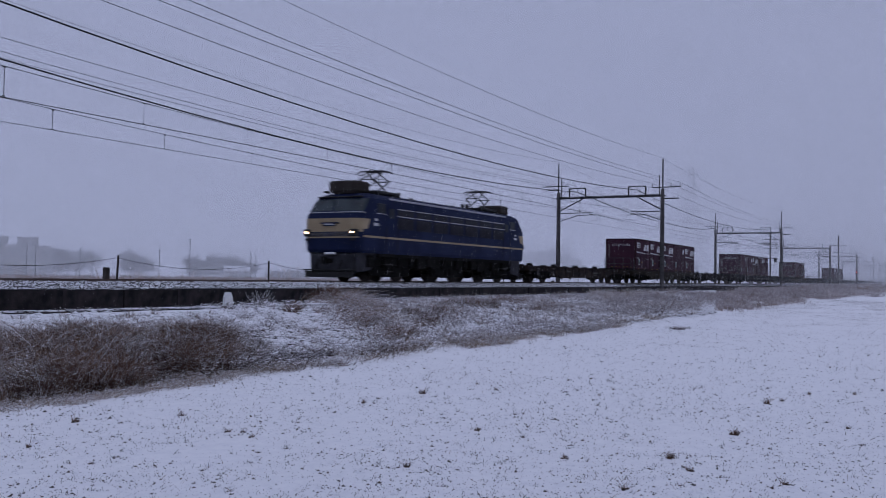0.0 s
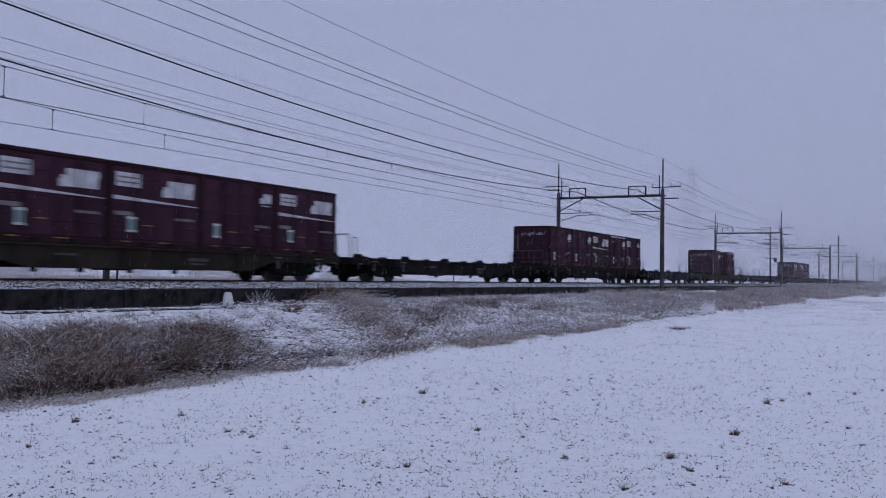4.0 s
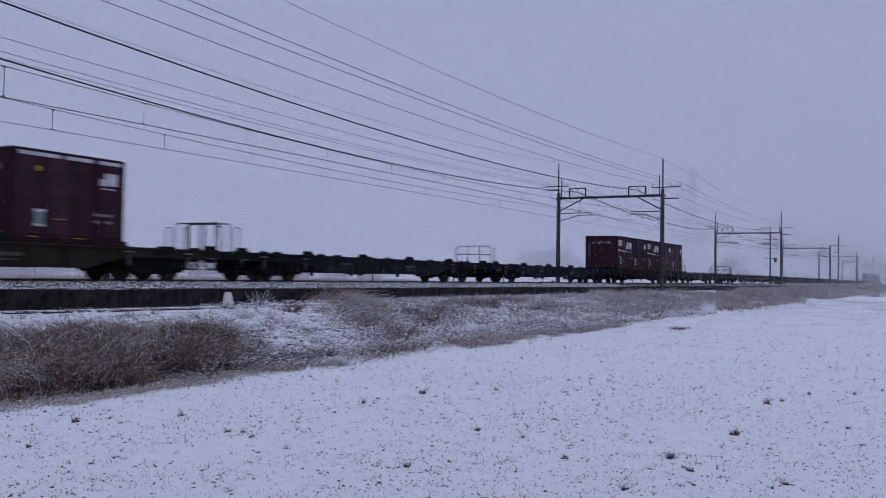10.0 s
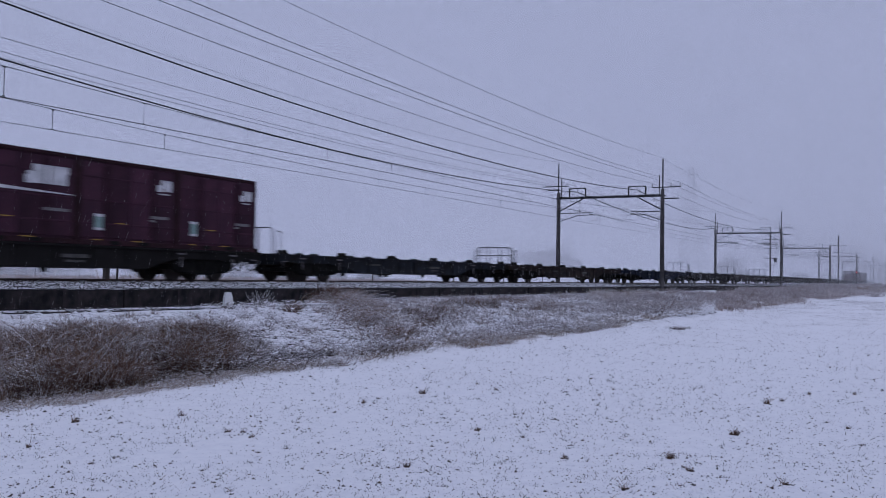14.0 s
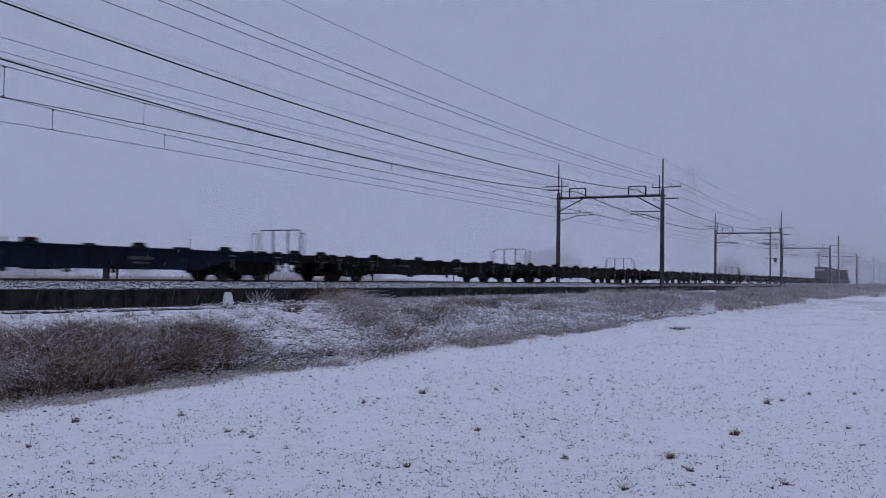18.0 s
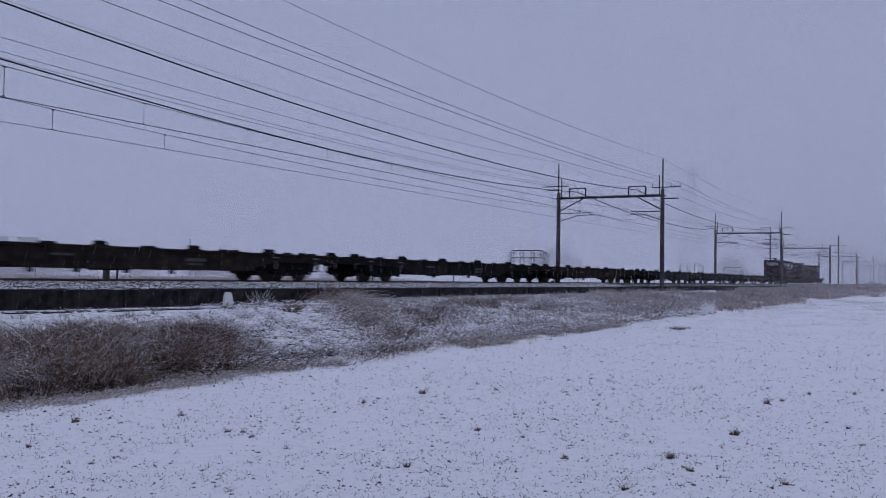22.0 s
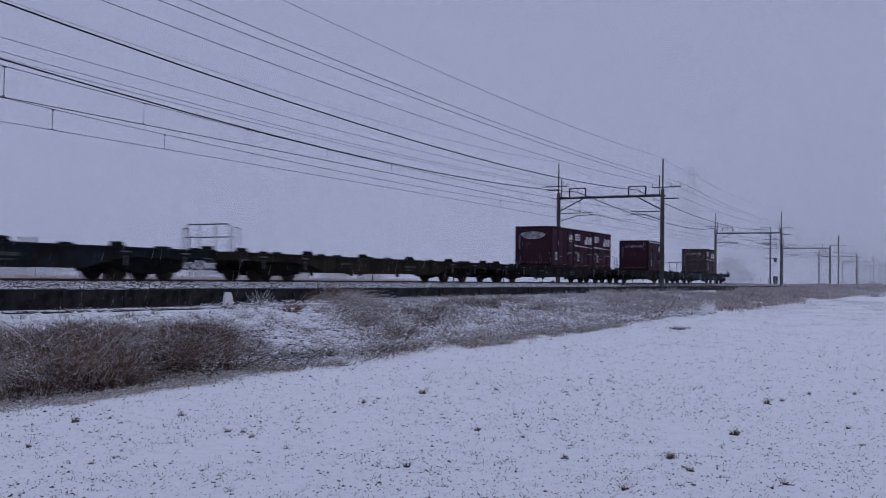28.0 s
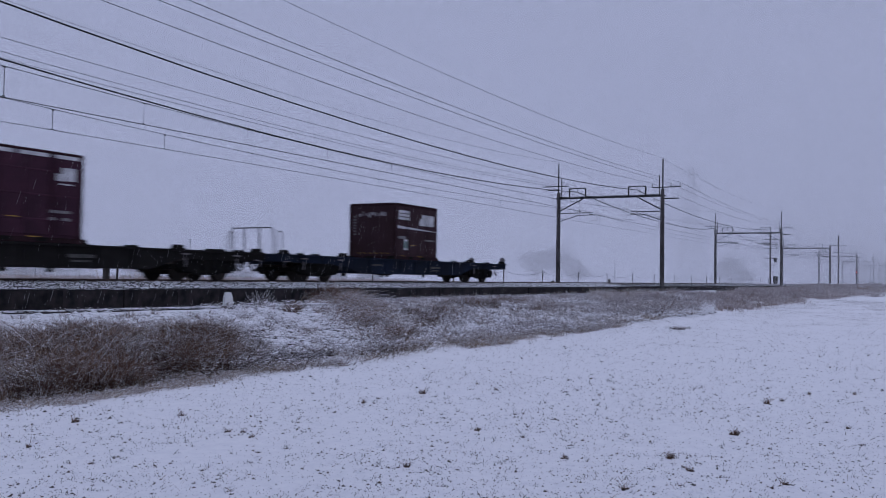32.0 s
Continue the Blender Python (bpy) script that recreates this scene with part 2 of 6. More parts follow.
# windscreen tone holds a sky reflection; side glass is a darker copy without it
M_GLASS = surface("cab_glass", (0.022, 0.038, 0.045), (0.012, 0.020, 0.026), 0.22, bump=0, spec=0.3)
M_GLASSDARK = surface("side_glass_less_sky", (0.010, 0.014, 0.020), (0.007, 0.010, 0.014), 0.4, bump=0, spec=0.2)
M_CHROME = surface("bright_metal", (0.5, 0.5, 0.52), (0.35, 0.35, 0.37), 0.4, 0.4, bump=0)
M_LAMP = glow("headlight_glow", (1.0, 0.66, 0.40), 6.0)
M_SIGNAL = glow("signal_red_glow", (1.0, 0.06, 0.05), 1.3)
M_GRASS = surface("dry_grass", (0.235, 0.148, 0.105), (0.118, 0.074, 0.056), 0.9, grain=3, stain=0.6, bump=0, island=0.5, spec=0.05)
M_STRAW = surface("pale_straw", (0.37, 0.285, 0.21), (0.21, 0.16, 0.12), 0.9, grain=3, stain=0.6, bump=0, island=0.4, spec=0.05)
# dark stem brown; also stands in for shade inside thickets and bushes
M_DEADSHADE = surface("dead_stems_and_shade", (0.095, 0.060, 0.046), (0.048, 0.033, 0.027), 0.95, grain=3, stain=0.6, bump=0, island=0.5, spec=0.05)
# rime on the stalks, with distance haze mixed into their colour
M_RIME_HAZED = surface("rimed_hazed_stalk", (0.50, 0.44, 0.43), (0.36, 0.305, 0.29), 0.9, grain=3, stain=0.25, bump=0, island=0.35, spec=0.05)
M_FROST = surface("snowy_stalk", (0.88, 0.88, 0.91), (0.74, 0.73, 0.75), 0.9, grain=5, stain=0.8, bump=0, island=0.25, spec=0.05)
M_CLOD = surface("wet_soil_clod", (0.078, 0.056, 0.046), (0.045, 0.034, 0.030), 0.95, island=0.4, bump=0.3, spec=0.1)
M_LUMP = surface("snow_lump", (0.92, 0.92, 0.94), (0.84, 0.85, 0.88), 0.9, bump=0)
M_FLAKE = surface("snow_flake", (0.66, 0.67, 0.70), (0.6, 0.61, 0.63), 0.9, bump=0)
M_BUILDING = surface("grey_render", (0.30, 0.285, 0.27), (0.23, 0.22, 0.21), 0.9)
M_WINDOW = surface("far_window", (0.06, 0.065, 0.08), (0.05, 0.055, 0.06), 0.3, bump=0)
M_ROOFSNOW = surface("roof_sheet", (0.2, 0.2, 0.21), (0.15, 0.15, 0.16), 0.8, snow=0.25)
M_BARK = surface("bark", (0.07, 0.055, 0.045), (0.045, 0.035, 0.03), 0.95, grain=12, stain=1)
M_TWIG = surface("twigs", (0.075, 0.06, 0.055), (0.05, 0.042, 0.04), 0.95, island=0.3, bump=0)
M_WOOD = surface("fence_post_wood", (0.045, 0.038, 0.034), (0.028, 0.024, 0.022), 0.9, snow=0.15)


# ---- mesh helpers ----
def box(bm, cx, cy, cz, sx, sy, sz, bevel=0.0):
    m = Matrix.Translation((cx, cy, cz)) @ Matrix.Diagonal((sx, sy, sz, 1))
    vs = bmesh.ops.create_cube(bm, size=1.0, matrix=m)["verts"]
    if bevel:
        es = list({e for v in vs for e in v.link_edges})
        bmesh.ops.bevel(bm, geom=es, offset=bevel, segments=1, affect="EDGES")


def rod(bm, a, b, r, n=6, r2=None):
    a, b = Vector(a), Vector(b)
    d = b - a
    m = Matrix.Translation((a + b) / 2) @ d.to_track_quat("Z", "Y").to_matrix().to_4x4()
    bmesh.ops.create_cone(bm, cap_ends=True, segments=n, radius1=r, radius2=r if r2 is None else r2, depth=d.length, matrix=m)


def pipe(bm, pts, r, n=6):
    for a, b in zip(pts, pts[1:]):
        rod(bm, a, b, r, n)


def prism(bm, outline, y0, y1):
    """A plate with an outline in x and z, between two values of y."""
    a = [bm.verts.new((x, y0, z)) for x, z in outline]
    b = [bm.verts.new((x, y1, z)) for x, z in outline]
    bm.faces.new(a)
    bm.faces.new(b[::-1])
    for i in range(len(a)):
        j = (i + 1) % len(a)
        bm.faces.new((a[j], a[i], b[i], b[j]))
    bmesh.ops.recalc_face_normals(bm, faces=bm.faces)


def meshed(name, bm, material, smooth=False):
    me = bpy.data.meshes.new(name)
    bm.to_mesh(me)
    bm.free()
    me.materials.append(material)
    if smooth:
        for p in me.polygons:
            p.use_smooth = True
    return me


def part(name, bm, material, parent, label="", at=None, smooth=False):
    """Links a bmesh (or a ready mesh) as one object under a thing or a part."""
    me = bm if isinstance(bm, bpy.types.Mesh) else meshed(name, bm, material, smooth)
    ob = new(name, me)
    ob.parent = parent
    if at is not None:
        ob.matrix_basis = at if isinstance(at, Matrix) else Matrix.Translation(at)
    if label:
        tagged(ob, label)
    return ob


def thing(name, label, category, group="", kind="", at=(0, 0, 0)):
    ob = new(name)
    ob.matrix_basis = at if isinstance(at, Matrix) else Matrix.Translation(at)
    return tagged(ob, label, category, group, kind)


def boxes(*rows, bevel=0.0):
    bm = bmesh.new()
    for r in rows:
        box(bm, *r, bevel=bevel)
    return bm


def rods(*rows, n=6):
    bm = bmesh.new()
    for a, b, r in rows:
        rod(bm, a, b, r, n)
    return bm


def raw_mesh(name, verts, faces, material):
    me = bpy.data.meshes.new(name)
    v, f = np.asarray(verts, np.float32), np.asarray(faces, np.int32)
    me.vertices.add(len(v))
    me.vertices.foreach_set("co", v.ravel())
    me.loops.add(f.size)
    me.loops.foreach_set("vertex_index", f.ravel())
    me.polygons.add(len(f))
    me.polygons.foreach_set("loop_start", np.arange(len(f), dtype=np.int32) * f.shape[1])
    me.update(calc_edges=True)
    me.materials.append(material)
    return me


# ---- the place: x runs along the track, y across it, rail tops at z = 0 ----
TRACKS = (22.43, 25.95)
NEAR_MAST_Y, FAR_MAST_Y = 19.70, 28.45
PATH_Z = -0.76
rng = np.random.default_rng(7)
_lat = rng.random((64, 64))


def bumps(x, y, scale):
    """Smooth value noise, 0 to 1."""
    u, v = np.asarray(x) / scale, np.asarray(y) / scale
    i, j = np.floor(u).astype(int), np.floor(v).astype(int)
    a, b = u - i, v - j
    a, b = a * a * (3 - 2 * a), b * b * (3 - 2 * b)
    g = lambda p, q: _lat[p % 64, q % 64]
    return (g(i, j) * (1 - a) + g(i + 1, j) * a) * (1 - b) + (g(i, j + 1) * (1 - a) + g(i + 1, j + 1) * a) * b


PROFILE_Y = np.array([-4000.0, 8.9, 10.2, 12.5, 16.6, 17.2, 20.2, 30.6, 33.0, 40.0, 60.0, 4000.0])
PROFILE_Z = np.array([-1.27, -1.27, -1.14, -1.0, -0.78, -0.76, -0.76, -0.76, -0.55, -0.95, -1.15, -1.15])


def ground_z(x, y):
    x, y = np.asarray(x, float), np.asarray(y, float)
    edge = (bumps(x, 0 * x, 3.1) - 0.5) * 0.7
    z = np.interp(y + np.where((y > 6) & (y < 15), edge, 0), PROFILE_Y, PROFILE_Z)
    near = np.clip(1.5 - np.abs(x) / 150, 0, 1)
    slope = ((y > 9) & (y < 17)) * 1.0
    z = z + near * ((bumps(x, y, 0.9) - 0.5) * 0.035 + (bumps(x + 9, y, 0.31) - 0.5) * (0.022 + 0.05 * slope))
    return z + slope * near * (bumps(x, y, 1.7) - 0.5) * 0.12


def grid_sheet(name, xs, ys, zfun, material):
    gx, gy = np.meshgrid(xs, ys, indexing="ij")
    gz = zfun(gx, gy)
    nx, ny = gx.shape
    idx = np.arange(nx * ny).reshape(nx, ny)
    f = np.stack([idx[:-1, :-1], idx[1:, :-1], idx[1:, 1:], idx[:-1, 1:]], -1).reshape(-1, 4)
    me = raw_mesh(name, np.stack([gx, gy, gz], -1).reshape(-1, 3), f, material)
    me.polygons.foreach_set("use_smooth", np.ones(len(f), bool))
    return new(name, me)


far_steps = np.geomspace(110, 4000, 14)
ground = grid_sheet("ground",
                    np.concatenate([-far_steps[::-1], [-60, -25, -10], np.arange(-4, 36, 0.13), np.arange(36, 104, 0.45), far_steps]),
                    np.concatenate([-far_steps[::-1], [-60, -25, -10, -4, -1], np.arange(0.5, 17.4, 0.13), np.arange(17.6, 42, 0.8), [46, 52, 60, 75, 90], far_steps]),
                    ground_z, M_FIELD)
tagged(ground, "snow-dusted harvested field with dark soil showing through", "ground", kind="structure")


# ballast bed of the two tracks, one long prism
bm = bmesh.new()
bed = [(20.05, -0.70), (20.05, -0.28), (21.35, -0.12), (21.7, -0.10), (23.2, -0.12), (24.2, -0.14), (25.1, -0.12), (26.7, -0.10), (27.0, -0.12), (29.6, -0.62), (29.6, -0.70)]
rings = []
for x in (-120, 0, 60, 140, 300, 700, 1500):
    rings.append([bm.verts.new((x, y, z)) for y, z in bed])
for a, b in zip(rings, rings[1:]):
    for i in range(len(bed) - 1):
        bm.faces.new((a[i], b[i], b[i + 1], a[i + 1]))
bmesh.ops.recalc_face_normals(bm, faces=bm.faces)
ballast = new("ballast_bed", meshed("ballast_bed", bm, M_BALLAST))
tagged(ballast, "long bed of grey ballast dusted with snow", "ballast", kind="structure")

# loose stones on the shoulder beside the near rail
ico = np.array([(0, 0, 1), (0.9, 0, 0.1), (0.2, 0.9, 0), (-0.8, 0.5, 0.1), (-0.7, -0.6, 0), (0.3, -0.9, 0.1), (0, 0, -0.8)])
ico_f = np.array([(0, 1, 2), (0, 2, 3), (0, 3, 4), (0, 4, 5), (0, 5, 1), (6, 2, 1), (6, 3, 2), (6, 4, 3), (6, 5, 4), (6, 1, 5)])


pyr = np.array([(0.5, 0.2, 0.7), (-0.5, -0.1, 0.6), (1.0, -0.2, -0.1), (0.3, 0.9, -0.1), (-0.6, 0.6, -0.1), (-1.0, -0.4, -0.1), (0.1, -0.9, -0.1)])
pyr_f = np.array([(0, 2, 3), (0, 3, 4), (0, 4, 1), (1, 4, 5), (1, 5, 6), (0, 1, 6), (0, 6, 2)])


def scatter_lumps(name, x, y, z, size, material, flat=0.75, fine=False):
    """Small uneven lumps, each an island of a few faces."""
    shape, sf = (ico, ico_f) if fine else (pyr, pyr_f)
    n, k = len(x), len(shape)
    ang = rng.random(n) * 6.283
    ca, sa = np.cos(ang), np.sin(ang)
    v = shape[None] * (1 + (rng.random((n, k, 3)) - 0.5) * 1.5) * size[:, None, None]
    v[..., 0] *= 0.7 + 0.8 * rng.random(n)[:, None] ** 1.5
    vx = v[..., 0] * ca[:, None] - v[..., 1] * sa[:, None] + x[:, None]
    vy = v[..., 0] * sa[:, None] + v[..., 1] * ca[:, None] + y[:, None]
    vz = v[..., 2] * flat + z[:, None]
    f = sf[None] + (np.arange(n) * k)[:, None, None]
    return new(name, raw_mesh(name, np.stack([vx, vy, vz], -1).reshape(-1, 3), f.reshape(-1, 3), material))


n = 33000
sx = np.concatenate([9 + 55 * rng.random(26000) ** 1.25, 64 + 120 * rng.random(n - 26000)])
sy = 20.1 + 1.85 * rng.random(n)
sz = np.interp(sy, [20.05, 21.35, 21.7, 22.0], [-0.28, -0.12, -0.10, -0.11])
stones = scatter_lumps("ballast_stones", sx, sy, sz + 0.01, 0.034 + 0.05 * rng.random(n), M_STONE, fine=True)
tagged(stones, "dark ballast stones capped with fresh snow", "stones", kind="stuff")

n = 1500
fx, fy = 8 + 40 * rng.random(n) ** 1.4, 19.95 - 1.1 * rng.random(n) ** 2
fallen = scatter_lumps("fallen_stones", fx, fy, ground_z(fx, fy) + 0.01, 0.02 + 0.035 * rng.random(n) ** 1.5, M_STONE, fine=True)
tagged(fallen, "stones fallen along the foot of the wall", "stones", kind="stuff")

# rails and sleepers
for k, yc in enumerate(TRACKS):
    t = thing("railway_track", "rusty steel rails on sleepers in snowy ballast", "track", "railway tracks", "structure", (0, yc, 0))
    for s in (-1, 1):
        bm = bmesh.new()
        prof = [(-0.062, -0.15), (0.062, -0.15), (0.062, -0.135), (0.012, -0.12), (0.012, -0.04), (0.032, -0.028), (0.032, -0.004), (0.026, 0), (-0.026, 0), (-0.032, -0.004), (-0.032, -0.028), (-0.012, -0.04), (-0.012, -0.12), (-0.062, -0.135)]
        ends = []
        for x in (-120, 60, 250, 1500):
            ends.append([bm.verts.new((x, s * 0.5635 + py, pz)) for py, pz in prof])
        for a, b in zip(ends, ends[1:]):
            for i in range(len(prof)):
                j = (i + 1) % len(prof)
                bm.faces.new((a[i], b[i], b[j], a[j]))
        bmesh.ops.recalc_face_normals(bm, faces=bm.faces)
        part("rail", bm, M_RAIL, t)
    slab = meshed("sleeper", boxes((0, 0, -0.19, 0.22, 2.0, 0.17), bevel=0.02), M_SLEEPER)
    for i in range(150 if k == 0 else 60):
        part("sleeper", slab, None, t, at=(6 + 0.62 * i, 0, 0))

# dark boards that hold the ballast, stood on edge
wall = thing("retaining_wall", "low dark wet board wall holding the ballast", "wall", kind="structure")
board = meshed("board", boxes((0, 0, 0, 1.996, 0.07, 0.53), bevel=0.012), M_WALL)
for i in range(88):
    x = 5.0 + 2.0 * i
    part("board", board, None, wall, at=pose(x, 20.0 + 0.02 * math.sin(i * 2.3), -0.495 + 0.010 * math.sin(i * 1.7), 1.5 * math.sin(i), 0.25 * math.sin(i * 3.1), 0.3 * math.sin(i * 1.3)))
part("board_run", boxes((330, 20.0, -0.465, 300, 0.07, 0.46)), M_WALL, wall)

# shallow cable trough on the path below the wall
trough = thing("cable_trough", "dark cable trough lids edged with snow beside the wall", "cable trough", kind="structure")
lid = meshed("lid", boxes((0, 0, 0, 0.98, 0.26, 0.07), (0, -0.16, -0.03, 0.98, 0.05, 0.09), bevel=0.01), M_TROUGH)
for i in range(24):
    x = 10.5 + i
    part("lid", lid, None, trough, at=pose(x, float(np.interp(x, [10, 13, 16.2, 21.4, 34], [19.3, 19.0, 18.5, 18.3, 18.2])) + 0.015 * math.sin(i * 2.1), PATH_Z + 0.035, 0.8 * math.sin(i), 0.5 * math.sin(i * 1.9), float(np.interp(x, [10, 13, 17, 20], [-8, -9, -5, -2]))))

# white kilometre marker
mk = thing("marker_post", "white concrete track marker with chamfered top on black foot", "marker post", at=(20.0, 18.0, PATH_Z))
bm = bmesh.new()
prism(bm, [(-0.115, 0.08), (0.115, 0.08), (0.115, 0.34), (0.055, 0.48), (-0.055, 0.48), (-0.115, 0.34)], -0.09, 0.09)
part("post", bm, M_WHITE, mk)
part("foot", boxes((0, 0, 0.03, 0.25, 0.2, 0.12), bevel=0.01), M_BLACK, mk, "black base block")
part("lettering_bar", boxes((-0.03, -0.092, 0.17, 0.09, 0.006, 0.03), (-0.03, -0.092, 0.12, 0.09, 0.006, 0.03)), M_BLACK, mk, "dark unreadable lettering")
mk.rotation_euler = (0, 0, radians(-28))


# ---- overhead line ----
SPAN = 59.2
PORTALS = [12.4 + SPAN * k for k in range(-1, 10)]


def insulator(bm, x, y, z, h=0.24, r=0.05):
    rod(bm, (x, y, z), (x, y, z + h), r * 0.45)
    for k in range(3):
        rod(bm, (x, y, z + h * (0.2 + 0.28 * k)), (x, y, z + h * (0.3 + 0.28 * k)), r, 8)


def mast(parent, y, side, plain=False):
    """A concrete mast with its pole top, feeder arm and tie bracket; side: +1 where the tracks lie on the far side."""
    m = bmesh.new()
    rod(m, (0, y, -0.9), (0, y, 7.45), 0.19, 10, 0.15)
    mk_ = part("mast", m, M_CONCRETE, parent, "round weathered concrete mast", smooth=False)
    bands = meshed("band", rods(((-0.0, 0, -0.015), (0, 0, 0.015), 0.21), n=10), M_STEEL)
    for k in range(9):
        part("band", bands, None, mk_, at=(0, y, 0.9 + 0.62 * k))
    if plain:
        return mk_
    part("top_pole", rods(((0, y - side * 0.02, 6.8), (0, y - side * 0.02, 9.85), 0.055), ((0, y + side * 0.26, 6.9), (0, y + side * 0.26, 8.6), 0.045)), M_STEEL, parent)
    arm = bmesh.new()
    a0, a1 = (-1.45, 0.85) if side > 0 else (-0.85, 1.45)
    box(arm, 0, y + (a0 + a1) / 2, 7.62 + (0.36 if side < 0 else 0), 0.075, a1 - a0, 0.075)
    arm_z = 7.66 + (0.36 if side < 0 else 0)
    cross = part("cross_arm", arm, M_STEEL, parent)
    for dy in ((-1.38, -0.67, 0.81) if side > 0 else (1.44, 0.72, -0.74)):
        ib = bmesh.new()
        insulator(ib, 0, y + dy, arm_z)
        part("insulator", ib, M_INSULATOR, cross)
    part("side_arm", rods(((0, y + 0.1, 6.72 if side > 0 else 7.7), (0, y - (1.3 if side > 0 else -1.0), 6.72 if side > 0 else 7.66), 0.05)), M_STEEL, parent)
    return mk_


def pull_off(parent, y, side, reach):
    """The hinged bracket that steadies the contact wire."""
    e = y + side * reach
    bm = bmesh.new()
    rod(bm, (0, y + side * 0.15, 5.72), (0, e, 5.72), 0.035)
    rod(bm, (0, y + side * 0.15, 5.05), (0, y + side * reach * 0.55, 5.5), 0.032)
    rod(bm, (0, y + side * reach * 0.55, 5.5), (0, e, 5.56), 0.032)
    rod(bm, (0, y + side * reach * 0.55, 5.5), (0, y + side * reach * 0.55, 5.72), 0.02)
    pipe(bm, [(0, e - side * 0.1, 5.56), (0, e + side * 0.3, 5.42), (0, e + side * 0.45, 5.1)], 0.022)
    pipe(bm, [(0, e + side * 0.4, 5.1), (0, e, 5.1), (0, e - side * 0.35, 4.98)], 0.016)
    br = part("steady_arm", bm, M_STEEL, parent)
    for yy, zz in ((y + side * 0.35, 5.72), (e - side * 0.15, 5.56)):
        part("insulator", rods(((0, yy - 0.13, zz), (0, yy + 0.13, zz), 0.06), n=8), M_INSULATOR, br)


def portal(x, plain=False):
    p = thing("catenary_portal", "dark steel catenary portal on two concrete masts over the tracks", "catenary portal", "catenary portals", at=(x, 0, 0))
    mast(p, NEAR_MAST_Y, 1, plain)
    mast(p, FAR_MAST_Y, -1)
    part("beam", boxes((0, 24.07, 6.95, 0.16, 9.2, 0.14), (0, 24.07, 7.06, 0.24, 9.0, 0.03), bevel=0.01), M_STEEL, p)
    part("brace", rods(((0, NEAR_MAST_Y, 5.8), (0, 21.7, 6.88), 0.05)), M_STEEL, p)
    part("brace", rods(((0, FAR_MAST_Y, 5.85), (0, 26.3, 6.9), 0.05)), M_STEEL, p)
    for yc in (21.75, 26.79):
        bm = bmesh.new()
        for s in (-0.7, 0.7):
            box(bm, 0, yc + s, 7.38, 0.07, 0.1, 0.75)
            box(bm, 0, yc + s * 0.86, 7.7, 0.05, 0.2, 0.05)
        box(bm, 0, yc, 7.76, 0.07, 1.42, 0.06)
        hoop = part("wire_hoop", bm, M_STEEL, p, "upright steel hoop on the beam")
        ib = bmesh.new()
        insulator(ib, 0, yc, 7.43, 0.32, 0.055)
        part("insulator", ib, M_INSULATOR, hoop)
    pull_off(p, NEAR_MAST_Y, 1, 2.55)
    pull_off(p, FAR_MAST_Y, -1, 3.0)
    return p


first = portal(PORTALS[0])
portal(PORTALS[4], True)
for x in PORTALS[1:4] + PORTALS[5:]:
    copy_thing(first, Matrix.Translation((x, 0, 0)))

WIRES = (("messenger_wire", 21.75, 7.46, 0.92, 0.024), ("messenger_wire", 26.79, 7.46, 1.0, 0.026),
         ("auxiliary_wire", 22.43, 5.91, 0.54, 0.010), ("contact_wire", 22.43, 4.93, -0.06, 0.012),
         ("auxiliary_wire", 25.9, 5.85, 0.56, 0.0095), ("contact_wire", 25.9, 4.88, -0.06, 0.0095),
         ("feeder_wire", 29.89, 8.16, 0.50, 0.0085), ("feeder_wire", 29.17, 8.23, 0.59, 0.0085), ("feeder_wire", 27.71, 8.23, 0.45, 0.0085),
         ("feeder_wire", 20.51, 7.96, 0.62, 0.0095), ("feeder_wire", 19.03, 7.90, 0.42, 0.0095), ("feeder_wire", 18.32, 7.97, 0.53, 0.0095),
         ("earth_wire", 19.72, 9.95, 0.62, 0.0072), ("earth_wire", 28.5, 10.0, 0.91, 0.0068))
WIRE_LABELS = {"messenger_wire": "thick dark stranded messenger wire over the track", "auxiliary_wire": "thin sagging wire carrying the droppers",
               "contact_wire": "taut contact wire hung above the rails", "feeder_wire": "thin feeder wire slung between the masts", "earth_wire": "thin grey wire along the mast tops"}


def wire_z(zs, sag, x):
    u = ((x - PORTALS[0]) / SPAN) % 1.0
    return zs - sag * 4 * u * (1 - u)


for name, y, zs, sag, r in WIRES:
    cu = bpy.data.curves.new(name, "CURVE")
    cu.dimensions, cu.bevel_depth, cu.bevel_resolution = "3D", r, 1
    xs_ = np.concatenate([np.linspace(a, b, 12, endpoint=False) for a, b in zip(PORTALS, PORTALS[1:])] + [[PORTALS[-1]]])
    sp = cu.splines.new("POLY")
    sp.points.add(len(xs_) - 1)
    for q, x in zip(sp.points, xs_):
        q.co = (x, y, wire_z(zs, sag, x) if abs(((x - PORTALS[0]) / SPAN) % 1.0) > 1e-6 else zs, 1)
    cu.materials.append(M_WIRE)
    w = tagged(new(name, cu), WIRE_LABELS[name], "wire", "overhead wires")

